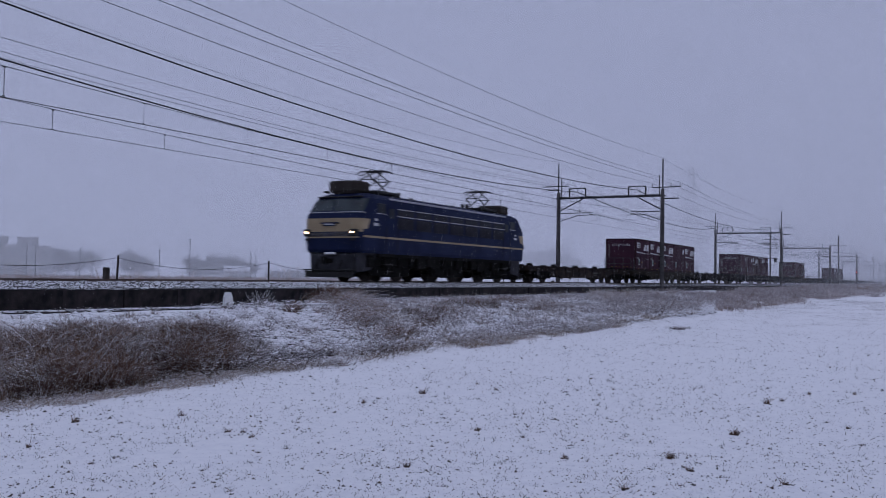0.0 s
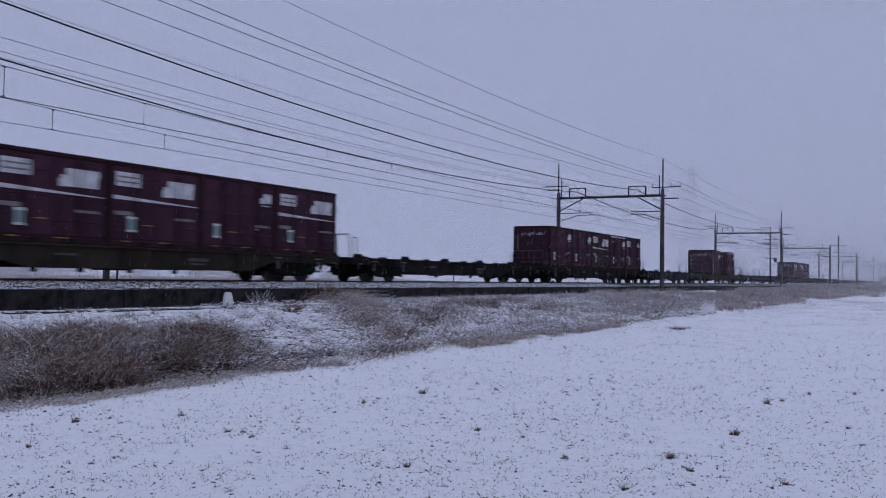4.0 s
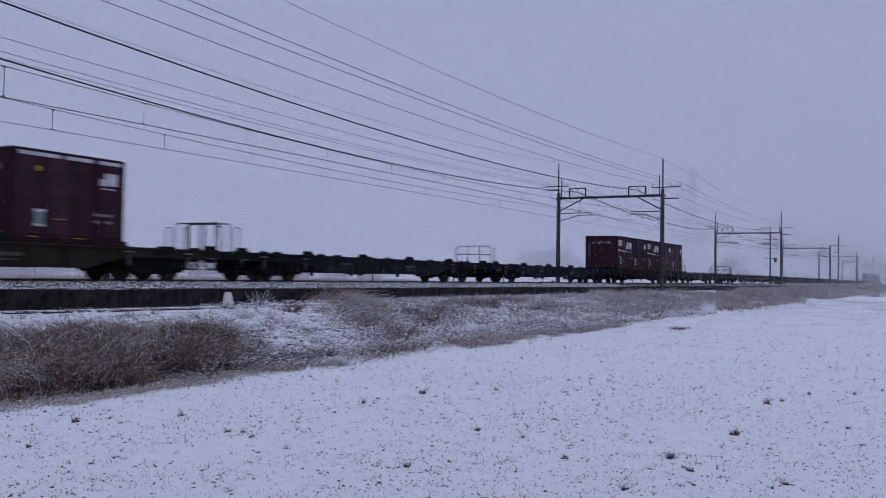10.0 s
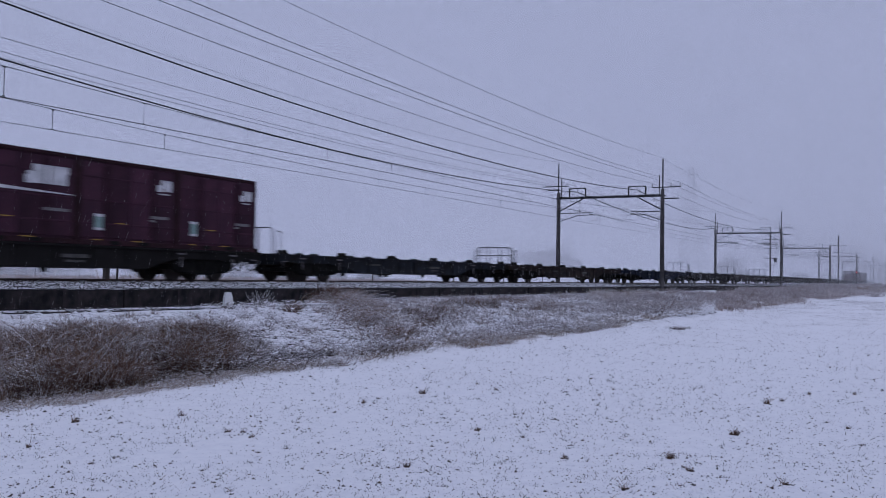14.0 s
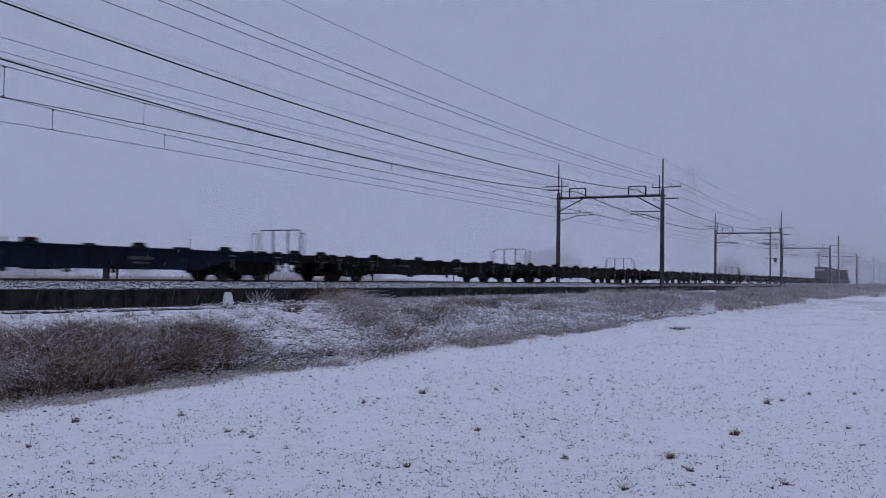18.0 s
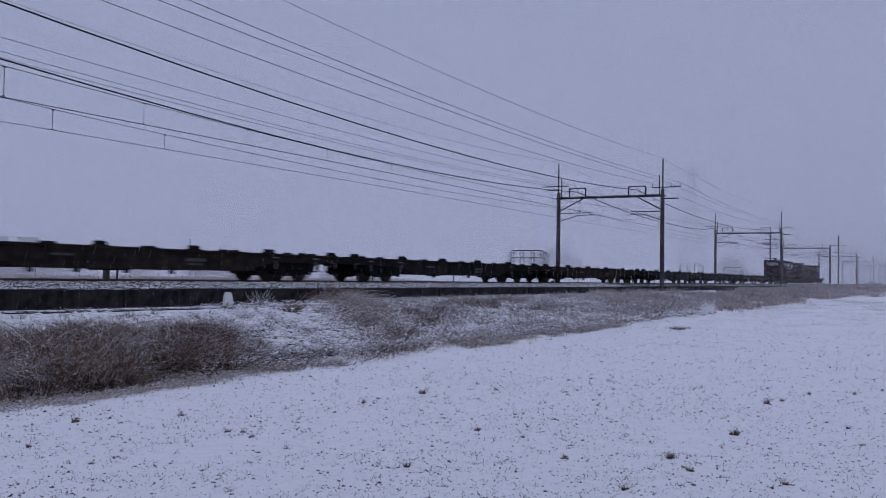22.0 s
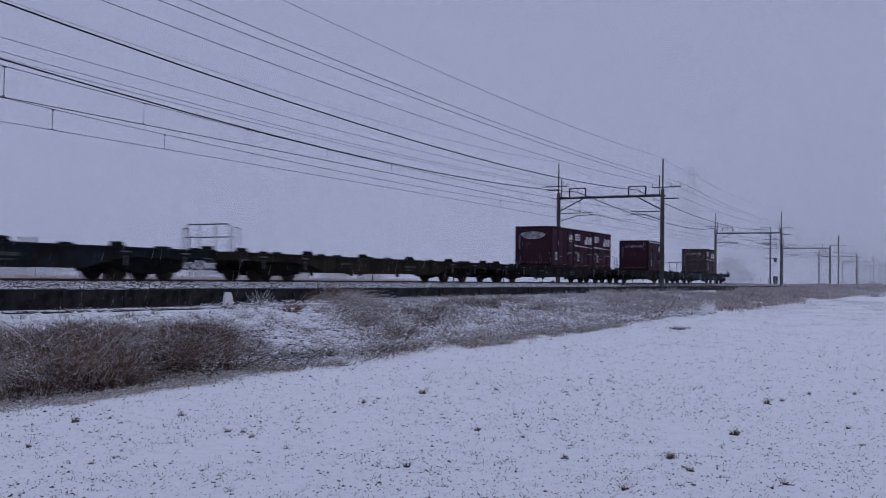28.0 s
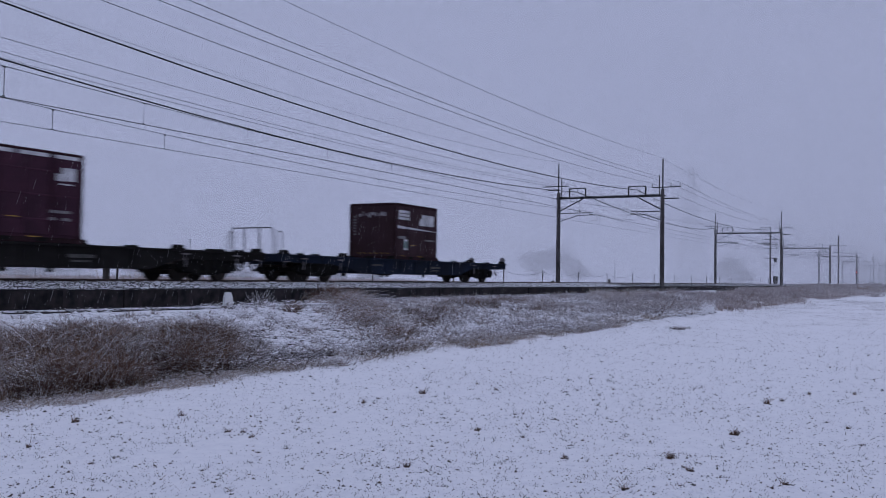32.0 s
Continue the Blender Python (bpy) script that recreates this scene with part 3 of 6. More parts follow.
for y, ztop, sag, zlow, offs in ((22.43, 5.91, 0.54, 4.97, 3.48), (25.9, 5.85, 0.56, 4.92, 7.75)):
    for k in range(40):
        x = 12.4 + offs + 4.95 * k - 4.95 * 2
        top = wire_z(ztop, sag, x)
        ob = new("dropper", meshed("dropper", rods(((x - 0.02, y - 0.02, zlow), (x - 0.02, y - 0.02, top), 0.006), ((x + 0.03, y + 0.025, zlow), (x + 0.03, y + 0.025, top), 0.006), ((x - 0.05, y, top - 0.02), (x + 0.05, y, top - 0.02), 0.022), ((x - 0.05, y, zlow + 0.01), (x + 0.05, y, zlow + 0.01), 0.018), n=4), M_WIRE))
        tagged(ob, "thin paired dropper hanging between overhead wires", "dropper", "wire droppers")

# single pole with many cross arms and a stayed pole farther down the line
def line_pole(x, y, h, arms, label):
    p = thing("line_pole", label, "utility pole", "line poles", at=(x, y, 0))
    part("shaft", rods(((0, 0, -0.9), (0, 0, h), 0.15), n=10), M_CONCRETE, p)
    for z, w in arms:
        a = part("cross_arm", boxes((0, 0, z, 0.09, w, 0.09)), M_STEEL, p)
        for s in (-0.45, 0.45):
            ib = bmesh.new()
            insulator(ib, 0, s * w, z + 0.04)
            part("insulator", ib, M_INSULATOR, a)
    return p


tp = line_pole(176.0, 28.4, 9.3, ((8.1, 2.2), (7.2, 2.4), (6.4, 2.4), (5.6, 2.0), (4.6, 2.2), (3.4, 1.8)), "concrete pole with many cross arms and a transformer")
bm = bmesh.new()
rod(bm, (0, -0.9, 3.9), (0, -0.9, 4.7), 0.28, 10)
part("transformer", bm, M_STEEL, tp, "small grey can transformer")
line_pole(205.4, 19.7, 10.1, ((8.05, 3.2), (6.6, 1.8)), "tall concrete pole with feeder cross arms")
bx = thing("equipment_cabinet", "grey lineside cabinet on a post behind the track", "cabinet", at=(183.0, 28.6, -0.75))
part("body", boxes((0, 0, 1.55, 0.6, 0.8, 1.2), bevel=0.02), M_STEEL, bx)
part("stand", boxes((0, 0, 0.5, 0.4, 0.5, 1.0)), M_STEEL, bx)

# lineside signal far along the track, showing red
sg = thing("railway_signal", "distant lineside signal post glowing red", "signal", at=(238.0, 18.85, -0.7))
part("post", rods(((0, 0, 0), (0, 0, 4.0), 0.09), n=8), M_STEEL, sg)
part("head", boxes((0, 0, 3.7, 0.25, 0.5, 1.2), bevel=0.04), M_BLACK, sg)
bm = bmesh.new()
rod(bm, (-0.14, 0, 3.6), (-0.18, 0, 3.6), 0.12, 12)
part("lamp", bm, M_SIGNAL, sg, "glowing red signal lens")

# ---- fence on the far side ----
FENCE_Y = 32.0
posts = [18.2, 28.4, 38.7, 48.9, 59.8, 68.6, 76.8, 85.9, 94.8, 103.7, 112.8, 122.3, 131.9, 141.3] + [150.4 + 9.2 * k for k in range(9)]
post_mesh = meshed("fence_post", rods(((0, 0, -0.25), (0, 0, 1.62), 0.047), n=8), M_WOOD)
fence = thing("rope_fence", "row of thin dark posts joined by a sagging rope", "fence", at=(0, FENCE_Y, -0.6))
for i, x in enumerate(posts):
    part("fence_post", post_mesh, None, fence, at=pose(x, 0, -0.02 * (i % 3), 1.2 * math.sin(i * 2.2), 1.5 * math.sin(i * 1.3), 0))
for a, b in zip(posts, posts[1:]):
    bm = bmesh.new()
    pts = [(a + (b - a) * u, 0, 1.48 - 0.42 * 4 * u * (1 - u) * (b - a) / 10) for u in np.linspace(0, 1, 9)]
    pipe(bm, pts, 0.011, 4)
    part("rope", bm, M_WIRE, fence)
stub_mesh = meshed("stub", boxes((0, 0, 0.25, 0.22, 0.22, 1.6), bevel=0.02), M_WOOD)
for x, h in ((27.3, 0.0), (77.7, -0.35), (93.7, -0.15), (152.0, -0.2)):
    ob = tagged(new("stub_post", stub_mesh), "short thick black stub post by the fence", "post", "stub posts")
    ob.matrix_basis = pose(x, FENCE_Y - 0.6, -0.60 + h)


# ---- dry weeds, stubble and clods ----
def blades(name, x, y, z, h, material, width=0.008, lean=0.5, label="", base=None, droop=0.45):
    """Thin ribbons that rise, arch over and hang towards their tips."""
    n = len(x)
    ang = rng.random(n) * 6.283 if base is None else base + (rng.random(n) - 0.5) * 2.2
    bend = h * lean * (0.2 + 1.1 * rng.random(n))
    dr = droop * (0.3 + 1.1 * rng.random(n))
    dx, dy = np.cos(ang), np.sin(ang)
    wa = rng.random(n) * 6.283
    w = width * (0.5 + 0.9 * rng.random(n))
    wx, wy = np.cos(wa) * w, np.sin(wa) * w
    rows = []
    for f, k in ((0.0, 1.0), (0.35, 0.95), (0.6, 0.8), (0.82, 0.55), (1.0, 0.0)):
        px, py = x + dx * bend * f ** 1.7, y + dy * bend * f ** 1.7
        pz = z + h * (f - dr * f ** 2.4)
        rows.append((px - wx * k, py - wy * k, pz))
        if k:
            rows.append((px + wx * k, py + wy * k, pz + w * k))
    v = np.stack([np.stack(r, -1) for r in rows], 1).reshape(-1, 3)
    f = np.array([(0, 1, 3), (0, 3, 2), (2, 3, 5), (2, 5, 4), (4, 5, 7), (4, 7, 6), (6, 7, 8)])
    f = (f[None] + (np.arange(n) * 9)[:, None, None]).reshape(-1, 3)
    ob = new(name, raw_mesh(name, v, f, material))
    return tagged(ob, label, "dry grass", kind="stuff")


def with_ground(x, y):
    return x, y, ground_z(x, y) - 0.02


def paths(x, y, z, h, ang, lean, droop):
    """Parameters of arching stalks: foot, reach, direction and hang of each."""
    n = len(x)
    return x, y, z, h, np.cos(ang), np.sin(ang), h * lean * (0.25 + 1.0 * rng.random(n)), droop * (0.2 + 1.2 * rng.random(n))


def ribbon_faces(path, width, steps, rise=0.0):
    """Points and faces of one thin ribbon along each stalk; steps: where along it, and how wide."""
    x, y, z, h, dx, dy, bend, dr = path
    n = len(x)
    wa = rng.random(n) * 6.283
    w = width * (0.5 + 0.9 * rng.random(n))
    wx, wy = np.cos(wa) * w, np.sin(wa) * w
    rows = []
    for f, k in steps:
        px, py = x + dx * bend * f ** 1.7, y + dy * bend * f ** 1.7
        pz = z + h * (f - dr * f ** 2.4) + rise
        rows.append((px - wx * k, py - wy * k, pz))
        if k:
            rows.append((px + wx * k, py + wy * k, pz + w * k))
    m = len(rows)
    v = np.stack([np.stack(r, -1) for r in rows], 1).reshape(-1, 3)
    f = []
    for i in range(0, m - 3, 2):
        f += [(i, i + 1, i + 3), (i, i + 3, i + 2)]
    f.append((m - 3, m - 2, m - 1))
    return v, (np.array(f)[None] + (np.arange(n) * m)[:, None, None]).reshape(-1, 3)


def ribbons(name, sets, material, label, category="dry grass"):
    """One object from several sets of ribbons."""
    vs, fs, at = [], [], 0
    for v, f in sets:
        vs.append(v)
        fs.append(f + at)
        at += len(v)
    return tagged(new(name, raw_mesh(name, np.concatenate(vs), np.concatenate(fs), material)), label, category, kind="stuff")


STALK, TWIG = ((0.0, 1.0), (0.45, 0.9), (0.78, 0.65), (1.0, 0.0)), ((0.0, 1.0), (0.55, 0.8), (1.0, 0.0))


def sprigs(path, each):
    """Short side twigs that branch off the upper half of the stalks."""
    x, y, z, h, dx, dy, bend, dr = (np.repeat(q, each) for q in path)
    n = len(x)
    f = 0.4 + 0.55 * rng.random(n)
    return paths(x + dx * bend * f ** 1.7, y + dy * bend * f ** 1.7, z + h * (f - dr * f ** 2.4), h * (0.12 + 0.22 * rng.random(n)), rng.random(n) * 6.283, 1.1, 0.35)


def snow_beads(path, width, share):
    """Small lengths of snow lying along the upper side of some stalks."""
    sets = []
    for f0, f1 in ((0.34, 0.46), (0.5, 0.66), (0.68, 0.8), (0.82, 0.98)):
        pick = rng.random(len(path[0])) < share
        sets.append(ribbon_faces(tuple(q[pick] for q in path), width[pick], ((f0, 0.7), ((f0 + f1) / 2, 1.0), (f1, 0.0)), width[pick] * 0.8))
    return sets


def tussocks(name, where, material, cx, cy, per, size, tall, lean=0.9, droop=0.5, width=0.004, snowy=0.5, down=None, snow_width=1.4, twigs=1):
    """Clumps of stalks that spring from one foot and arch outwards; snowy: the share of stalks with snow along their upper side;
    down: a direction that the stalks of all clumps fall towards."""
    m = len(cx)
    big = 0.5 + rng.random(m)
    count = np.maximum(3, per * big * (0.5 + rng.random(m))).astype(int)
    k = np.repeat(np.arange(m), count)
    n = len(k)
    size = size[k] if isinstance(size, np.ndarray) else size
    tall = tall[k] if isinstance(tall, np.ndarray) else tall
    a, r = rng.random(n) * 6.283, np.abs(rng.normal(size=n)) * 0.45
    x, y = cx[k] + r * size * big[k] * np.cos(a), cy[k] + r * size * big[k] * np.sin(a)
    fall = (rng.random(m) * 6.283)[k]
    ang = a + rng.normal(size=n) * 0.6
    vx, vy = np.cos(ang) + 0.6 * np.cos(fall), np.sin(ang) + 0.6 * np.sin(fall)
    if down is not None:
        vx, vy = vx * 0.62 + math.cos(down), vy * 0.62 + math.sin(down)
    h = tall * (0.55 + 0.6 * big[k]) * (0.25 + 0.8 * rng.random(n) ** 0.8)
    path = paths(x, y, ground_z(x, y) - 0.02, h, np.arctan2(vy, vx), lean, droop)
    wide = np.full(n, 1.0) * (width[k] if isinstance(width, np.ndarray) else width)
    sets = [ribbon_faces(path, wide, STALK)]
    if twigs:
        sets.append(ribbon_faces(sprigs(path, twigs), np.repeat(wide, twigs) * 0.75, TWIG))
    ribbons(name, sets, material, where)
    share = snowy * (0.4 + 1.2 * rng.random(m))[k]
    ribbons("snow_on_" + name, snow_beads(path, wide * snow_width, share), M_FROST, "snow on " + where, "snow")


def fan(n, r0, r1, y0, y1, cut=0.0, scale=1.2):
    """Spots on the bank between two slants x / y, kept where the growth swells."""
    y = y0 + (y1 - y0) * rng.random(n)
    x = y * (r0 + (r1 - r0) * rng.random(n))
    keep = bumps(x * 1.3 + 7, y * 1.6, scale) > cut
    return x[keep], y[keep]


# brown stand at the foot of the bank, in two thickets with a thinner gap between
for r0, r1, y0, y1, n_, per, tall in ((0.62, 0.91, 9.3, 13.0, 150, 105, 0.46), (0.98, 1.11, 9.6, 12.2, 52, 125, 0.48), (0.88, 1.02, 9.5, 13.0, 30, 100, 0.37), (1.08, 1.2, 9.5, 12.0, 13, 70, 0.27)):
    tussocks("brown_thicket", "the tangled brown thicket at the foot of the bank", M_GRASS, *fan(n_, r0, r1, y0, y1, 0.3, 0.9), per, 0.26, tall, 0.8, 0.42, 0.0021, 0.26, snow_width=1.3, twigs=2)
    # darker stems within, giving the thicket its inner shade by colour
    tussocks("dark_thicket", "the darker stems standing in for shade inside the thicket", M_DEADSHADE, *fan(n_ // 2, r0, r1, y0, y1 - 0.6, 0.3, 0.9), per * 0.8, 0.3, tall * 0.72, 0.5, 0.2, 0.0024, 0.04)
    tussocks("arching_straw", "the pale straw arching over the thicket", M_STRAW, *fan(n_ // 2, r0, r1 * 1.01, y0 + 0.3, y1 + 0.4), 46, 0.32, tall * 1.1, 1.25, 0.68, 0.0021, 0.9, snow_width=1.25)
tussocks("frosted_arc", "the frosted stalks arching over the thicket", M_FROST, *fan(95, 0.62, 1.16, 9.4, 13.4), 22, 0.34, 0.48, 1.35, 0.75, 0.0016, 0.0, twigs=1)
# long bare stems leaning in the stand, white with snow
x, y = fan(34, 0.64, 1.12, 9.3, 12.0)
path = paths(x, y, ground_z(x, y), 0.35 + 0.35 * rng.random(len(x)), rng.choice([0.2, 2.7, 3.3], len(x)) + rng.normal(size=len(x)) * 0.5, 1.5, 0.12)
ribbons("leaning_stems", [ribbon_faces(path, 0.0035, STALK)], M_FROST, "long leaning stems white with snow in the thicket")
# pale trodden straw along the foot of the stand
tussocks("trodden_straw", "the flattened straw along the edge of the field", M_STRAW, *fan(260, 0.66, 1.3, 8.95, 9.75), 24, 0.2, 0.11, 1.7, 0.5, 0.0026, 0.5)
tussocks("pale_fringe", "the pale straw fringe below the thicket", M_STRAW, *fan(170, 0.66, 1.08, 8.72, 9.35), 20, 0.2, 0.10, 1.6, 0.45, 0.0026, 0.7, snow_width=1.5)
# fallen dark clump at the corner of the stand
tussocks("fallen_clump", "the fallen dark clump at the corner of the stand", M_DEADSHADE, 11.9 + 0.35 * rng.normal(size=10), 9.62 + 0.13 * rng.normal(size=10), 90, 0.2, 0.25, 1.6, 0.55, 0.0026, 0.3)
# thin growth on the snowy top of the bank and on the path
tussocks("path_tuft", "the few tufts on the snowy path", M_GRASS, *fan(40, 0.66, 1.15, 13.4, 17.0, 0.35), 20, 0.16, 0.2, 0.8, 0.3, 0.003, 0.3)
tussocks("path_straw", "the straw on the snowy top of the bank", M_STRAW, *fan(70, 0.66, 1.12, 12.4, 14.6, 0.2), 22, 0.25, 0.3, 1.0, 0.55, 0.0028, 0.8, snow_width=1.7)
# snowy slope beside the stand: low sprigs under snow
tussocks("slope_sprig", "the low sprigs on the snowy slope", M_DEADSHADE, *fan(240, 1.10, 1.62, 9.4, 16.5, 0.25), 13, 0.14, 0.12, 1.1, 0.4, 0.003, 0.7, snow_width=2.2)
tussocks("slope_weed", "the thin weeds on the snowy slope", M_GRASS, *fan(130, 1.10, 1.62, 9.4, 17.5, 0.4), 28, 0.24, 0.25, 1.0, 0.5, 0.0026, 0.7, snow_width=2.0)
# swath that hangs over the wall and falls down the bank
t_ = rng.random(52)
cx, cy = 27.2 - 9.0 * t_ + 0.5 * rng.normal(size=52), 18.8 - 6.8 * t_ + 0.4 * rng.normal(size=52)
cx[:12], cy[:12] = 26.4 + 0.6 * rng.normal(size=12), 18.9 + 0.3 * rng.normal(size=12)
tussocks("hanging_weed", "the brown weeds hanging down the bank from the wall", M_GRASS, cx, cy, 80, 0.42, 0.46, 0.85, 0.45, 0.0028, 0.6, down=-1.1, snow_width=1.8, twigs=2)
tussocks("hanging_straw", "the pale straw hanging over the wall", M_STRAW, cx[:34], cy[:34], 16, 0.42, 0.66, 1.3, 0.66, 0.0034, 0.9, down=-0.8)
tussocks("wall_weed", "the stiff brown weeds against the wall", M_GRASS, 26.6 + 0.7 * rng.normal(size=14), 19.2 + 0.25 * rng.normal(size=14), 60, 0.4, 0.66, 0.5, 0.2, 0.0036, 0.35, twigs=2)
# weeds along the bank, thick and thin by turns
for r0, r1, y0, y1, n_, per, tall, wd in ((1.5, 2.2, 9.15, 18.2, 360, 46, 0.28, 0.0032), (2.2, 3.0, 9.4, 17.8, 560, 46, 0.30, 0.0042), (3.0, 4.2, 9.8, 16.2, 700, 46, 0.31, 0.0056)):
    tussocks("bank_weed", "the brown weeds along the snowy bank", M_GRASS, *fan(n_, r0, r1, y0, y1, 0.48, 1.9), per, 0.3, tall, 0.95, 0.45, wd * 0.9, 0.75, snow_width=2.3)
    tussocks("bank_dead_weed", "the dark dead weeds low on the bank", M_DEADSHADE, *fan(n_ // 2, r0, r1, y0, y1, 0.5, 1.3), per, 0.26, tall * 0.6, 1.0, 0.4, wd, 0.55, snow_width=2.2)
    tussocks("bank_straw", "the straw along the snowy bank", M_STRAW, *fan(n_ // 2, r0, r1, y0, y1, 0.4, 1.5), per * 0.6, 0.34, tall * 1.1, 1.05, 0.55, wd, 0.8, snow_width=1.9)
    tussocks("edge_straw", "the low straw where bank and field meet", M_STRAW, *fan(n_ // 2, r0, r1, y0 - 0.2, y0 + 0.5, 0.3), 22, 0.3, 0.15, 1.4, 0.5, wd, 0.5)
# bushy clumps that stand out of the growth: place, spread, height, count; the farther ones are rimed and paled for haze
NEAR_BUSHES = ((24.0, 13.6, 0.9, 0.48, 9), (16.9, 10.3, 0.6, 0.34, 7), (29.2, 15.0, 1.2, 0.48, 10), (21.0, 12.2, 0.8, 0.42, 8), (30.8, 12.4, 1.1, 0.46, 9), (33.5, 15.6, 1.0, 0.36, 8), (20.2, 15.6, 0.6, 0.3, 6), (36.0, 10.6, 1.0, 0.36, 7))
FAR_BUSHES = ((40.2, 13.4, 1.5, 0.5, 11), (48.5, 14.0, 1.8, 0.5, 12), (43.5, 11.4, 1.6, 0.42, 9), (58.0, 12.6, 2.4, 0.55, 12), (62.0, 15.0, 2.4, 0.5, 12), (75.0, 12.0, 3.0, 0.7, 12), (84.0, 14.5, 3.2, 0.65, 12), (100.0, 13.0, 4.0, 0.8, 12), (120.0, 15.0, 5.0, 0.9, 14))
for rows_, mat_, core, nm, what in ((NEAR_BUSHES, M_GRASS, M_DEADSHADE, "bushy_weed", "the bushy brown clumps on the snowy bank"), (FAR_BUSHES, M_RIME_HAZED, M_GRASS, "rimed_bush", "the rimed and haze-paled clumps along the bank")):
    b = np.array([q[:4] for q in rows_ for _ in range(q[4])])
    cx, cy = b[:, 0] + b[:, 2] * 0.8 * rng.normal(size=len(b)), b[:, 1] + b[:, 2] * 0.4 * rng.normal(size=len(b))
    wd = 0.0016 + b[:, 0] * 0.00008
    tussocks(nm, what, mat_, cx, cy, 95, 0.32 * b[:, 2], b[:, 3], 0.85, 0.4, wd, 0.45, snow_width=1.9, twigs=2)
    # darker hearts put inner shade into the clumps' colour
    tussocks(nm + "_core", "the shade-dark hearts of " + what, core, cx, cy, 60, 0.3 * b[:, 2], b[:, 3] * 0.6, 0.7, 0.3, wd, 0.1)
# low weeds all along the foot of the bank
tussocks("foot_weed", "the low weeds at the foot of the bank", M_GRASS, *fan(210, 1.2, 3.2, 8.95, 10.0, 0.2, 0.8), 26, 0.26, 0.19, 1.1, 0.45, 0.0030, 0.75, snow_width=2.0)
tussocks("foot_straw", "the pale straw at the foot of the bank", M_STRAW, *fan(200, 1.2, 3.2, 9.0, 9.8), 26, 0.3, 0.15, 1.4, 0.5, 0.0036, 0.5)
# reeds with bowed plumes below the wall
tussocks("bowed_reed", "the frosted reeds bowed over beside the wall", M_STRAW, 42.0 + 14.0 * rng.random(46), 14.4 + 2.4 * rng.random(46), 60, 0.6, 0.54, 0.6, 0.3, 0.0058, 0.6, down=0.1, snow_width=1.6)
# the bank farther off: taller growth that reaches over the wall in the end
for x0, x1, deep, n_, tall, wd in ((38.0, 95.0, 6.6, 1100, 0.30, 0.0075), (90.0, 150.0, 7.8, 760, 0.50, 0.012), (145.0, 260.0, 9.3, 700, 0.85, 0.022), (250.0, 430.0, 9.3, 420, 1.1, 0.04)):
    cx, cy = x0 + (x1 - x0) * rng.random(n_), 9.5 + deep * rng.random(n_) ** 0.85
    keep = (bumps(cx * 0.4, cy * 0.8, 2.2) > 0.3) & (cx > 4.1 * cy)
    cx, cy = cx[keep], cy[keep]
    # stalk colour paled here for the haze over the far bank
    tussocks("far_weed", "the rimed and haze-paled weeds along the far bank", M_RIME_HAZED, cx, cy, 60, 0.9, tall, 0.7, 0.35, wd, 0.3)
    tussocks("far_brown_weed", "the brown weeds along the far bank", M_STRAW, cx[::3], cy[::3], 50, 0.9, tall * 0.95, 0.8, 0.4, wd, 0.1)
    tussocks("far_dark_weed", "the dark weeds low on the far bank", M_GRASS, cx[::7], cy[::7], 50, 0.9, tall * 0.6, 0.8, 0.4, wd, 0.1)
# flat brown tufts lying in the field below the bank
tussocks("flat_tuft", "the flat brown tuft lying in the field", M_DEADSHADE, 28.8 + 0.45 * rng.normal(size=7), 7.3 + 0.08 * rng.normal(size=7), 40, 0.25, 0.09, 1.4, 0.4, 0.004, 0.3)
tussocks("dark_tuft", "the dark tuft at the field edge", M_DEADSHADE, np.array([13.2, 13.35, 14.6, 18.3]), np.array([9.7, 9.62, 9.3, 9.25]), 90, 0.12, 0.22, 0.6, 0.3, 0.003, 0.2)
# small leafless shrub beside the wall
cx, cy = 21.9 + 0.2 * rng.normal(size=5), 18.3 + 0.1 * rng.normal(size=5)
tussocks("twiggy_shrub", "the small leafless shrub beside the wall", M_TWIG, cx, cy, 22, 0.2, 0.40, 0.7, 0.05, 0.0032, 0.7, snow_width=2.0, twigs=3)

# dead leaves that also darken the thicket's shaded inside, soil between the weeds, snow caught on them
x, y = fan(5000, 0.62, 1.2, 9.2, 13.2)
litter_ = scatter_lumps("stand_litter", x, y, ground_z(x, y) + 0.02, 0.015 + 0.04 * rng.random(len(x)) ** 2, M_CLOD, 0.6)
tagged(litter_, "dark leaf lumps deepening the shade under the thicket", "leaf litter", kind="stuff")
# soil lumps made large and dark to imitate shadowed hollows among the weeds
x, y = fan(13000, 1.14, 4.6, 9.3, 18.4, 0.42, 0.7)
gaps = scatter_lumps("bank_soil", x, y, ground_z(x, y) + 0.008, (0.008 + 0.05 * rng.random(len(x)) ** 2.5) * (0.6 + x / 40), M_CLOD, 0.5, fine=True)
tagged(gaps, "dark soil and dead leaves doubling as shade between weeds", "soil", kind="stuff")
x, y = fan(85000, 1.05, 4.6, 9.2, 18.8, 0.15, 1.9)
caught = scatter_lumps("snow_on_weeds", x, y, ground_z(x, y) + 0.2 * rng.random(len(x)) ** 1.6, (0.006 + 0.021 * rng.random(len(x)) ** 2) * (0.7 + x / 36), M_LUMP, 0.7)
tagged(caught, "tufts of snow caught on the weeds of the bank", "snow", kind="stuff")
x, y = fan(6000, 0.62, 1.2, 9.2, 13.6)
caught = scatter_lumps("snow_on_grass", x, y, ground_z(x, y) + 0.05 + 0.32 * rng.random(len(x)), 0.002 + 0.007 * rng.random(len(x)) ** 2, M_LUMP, 0.8)
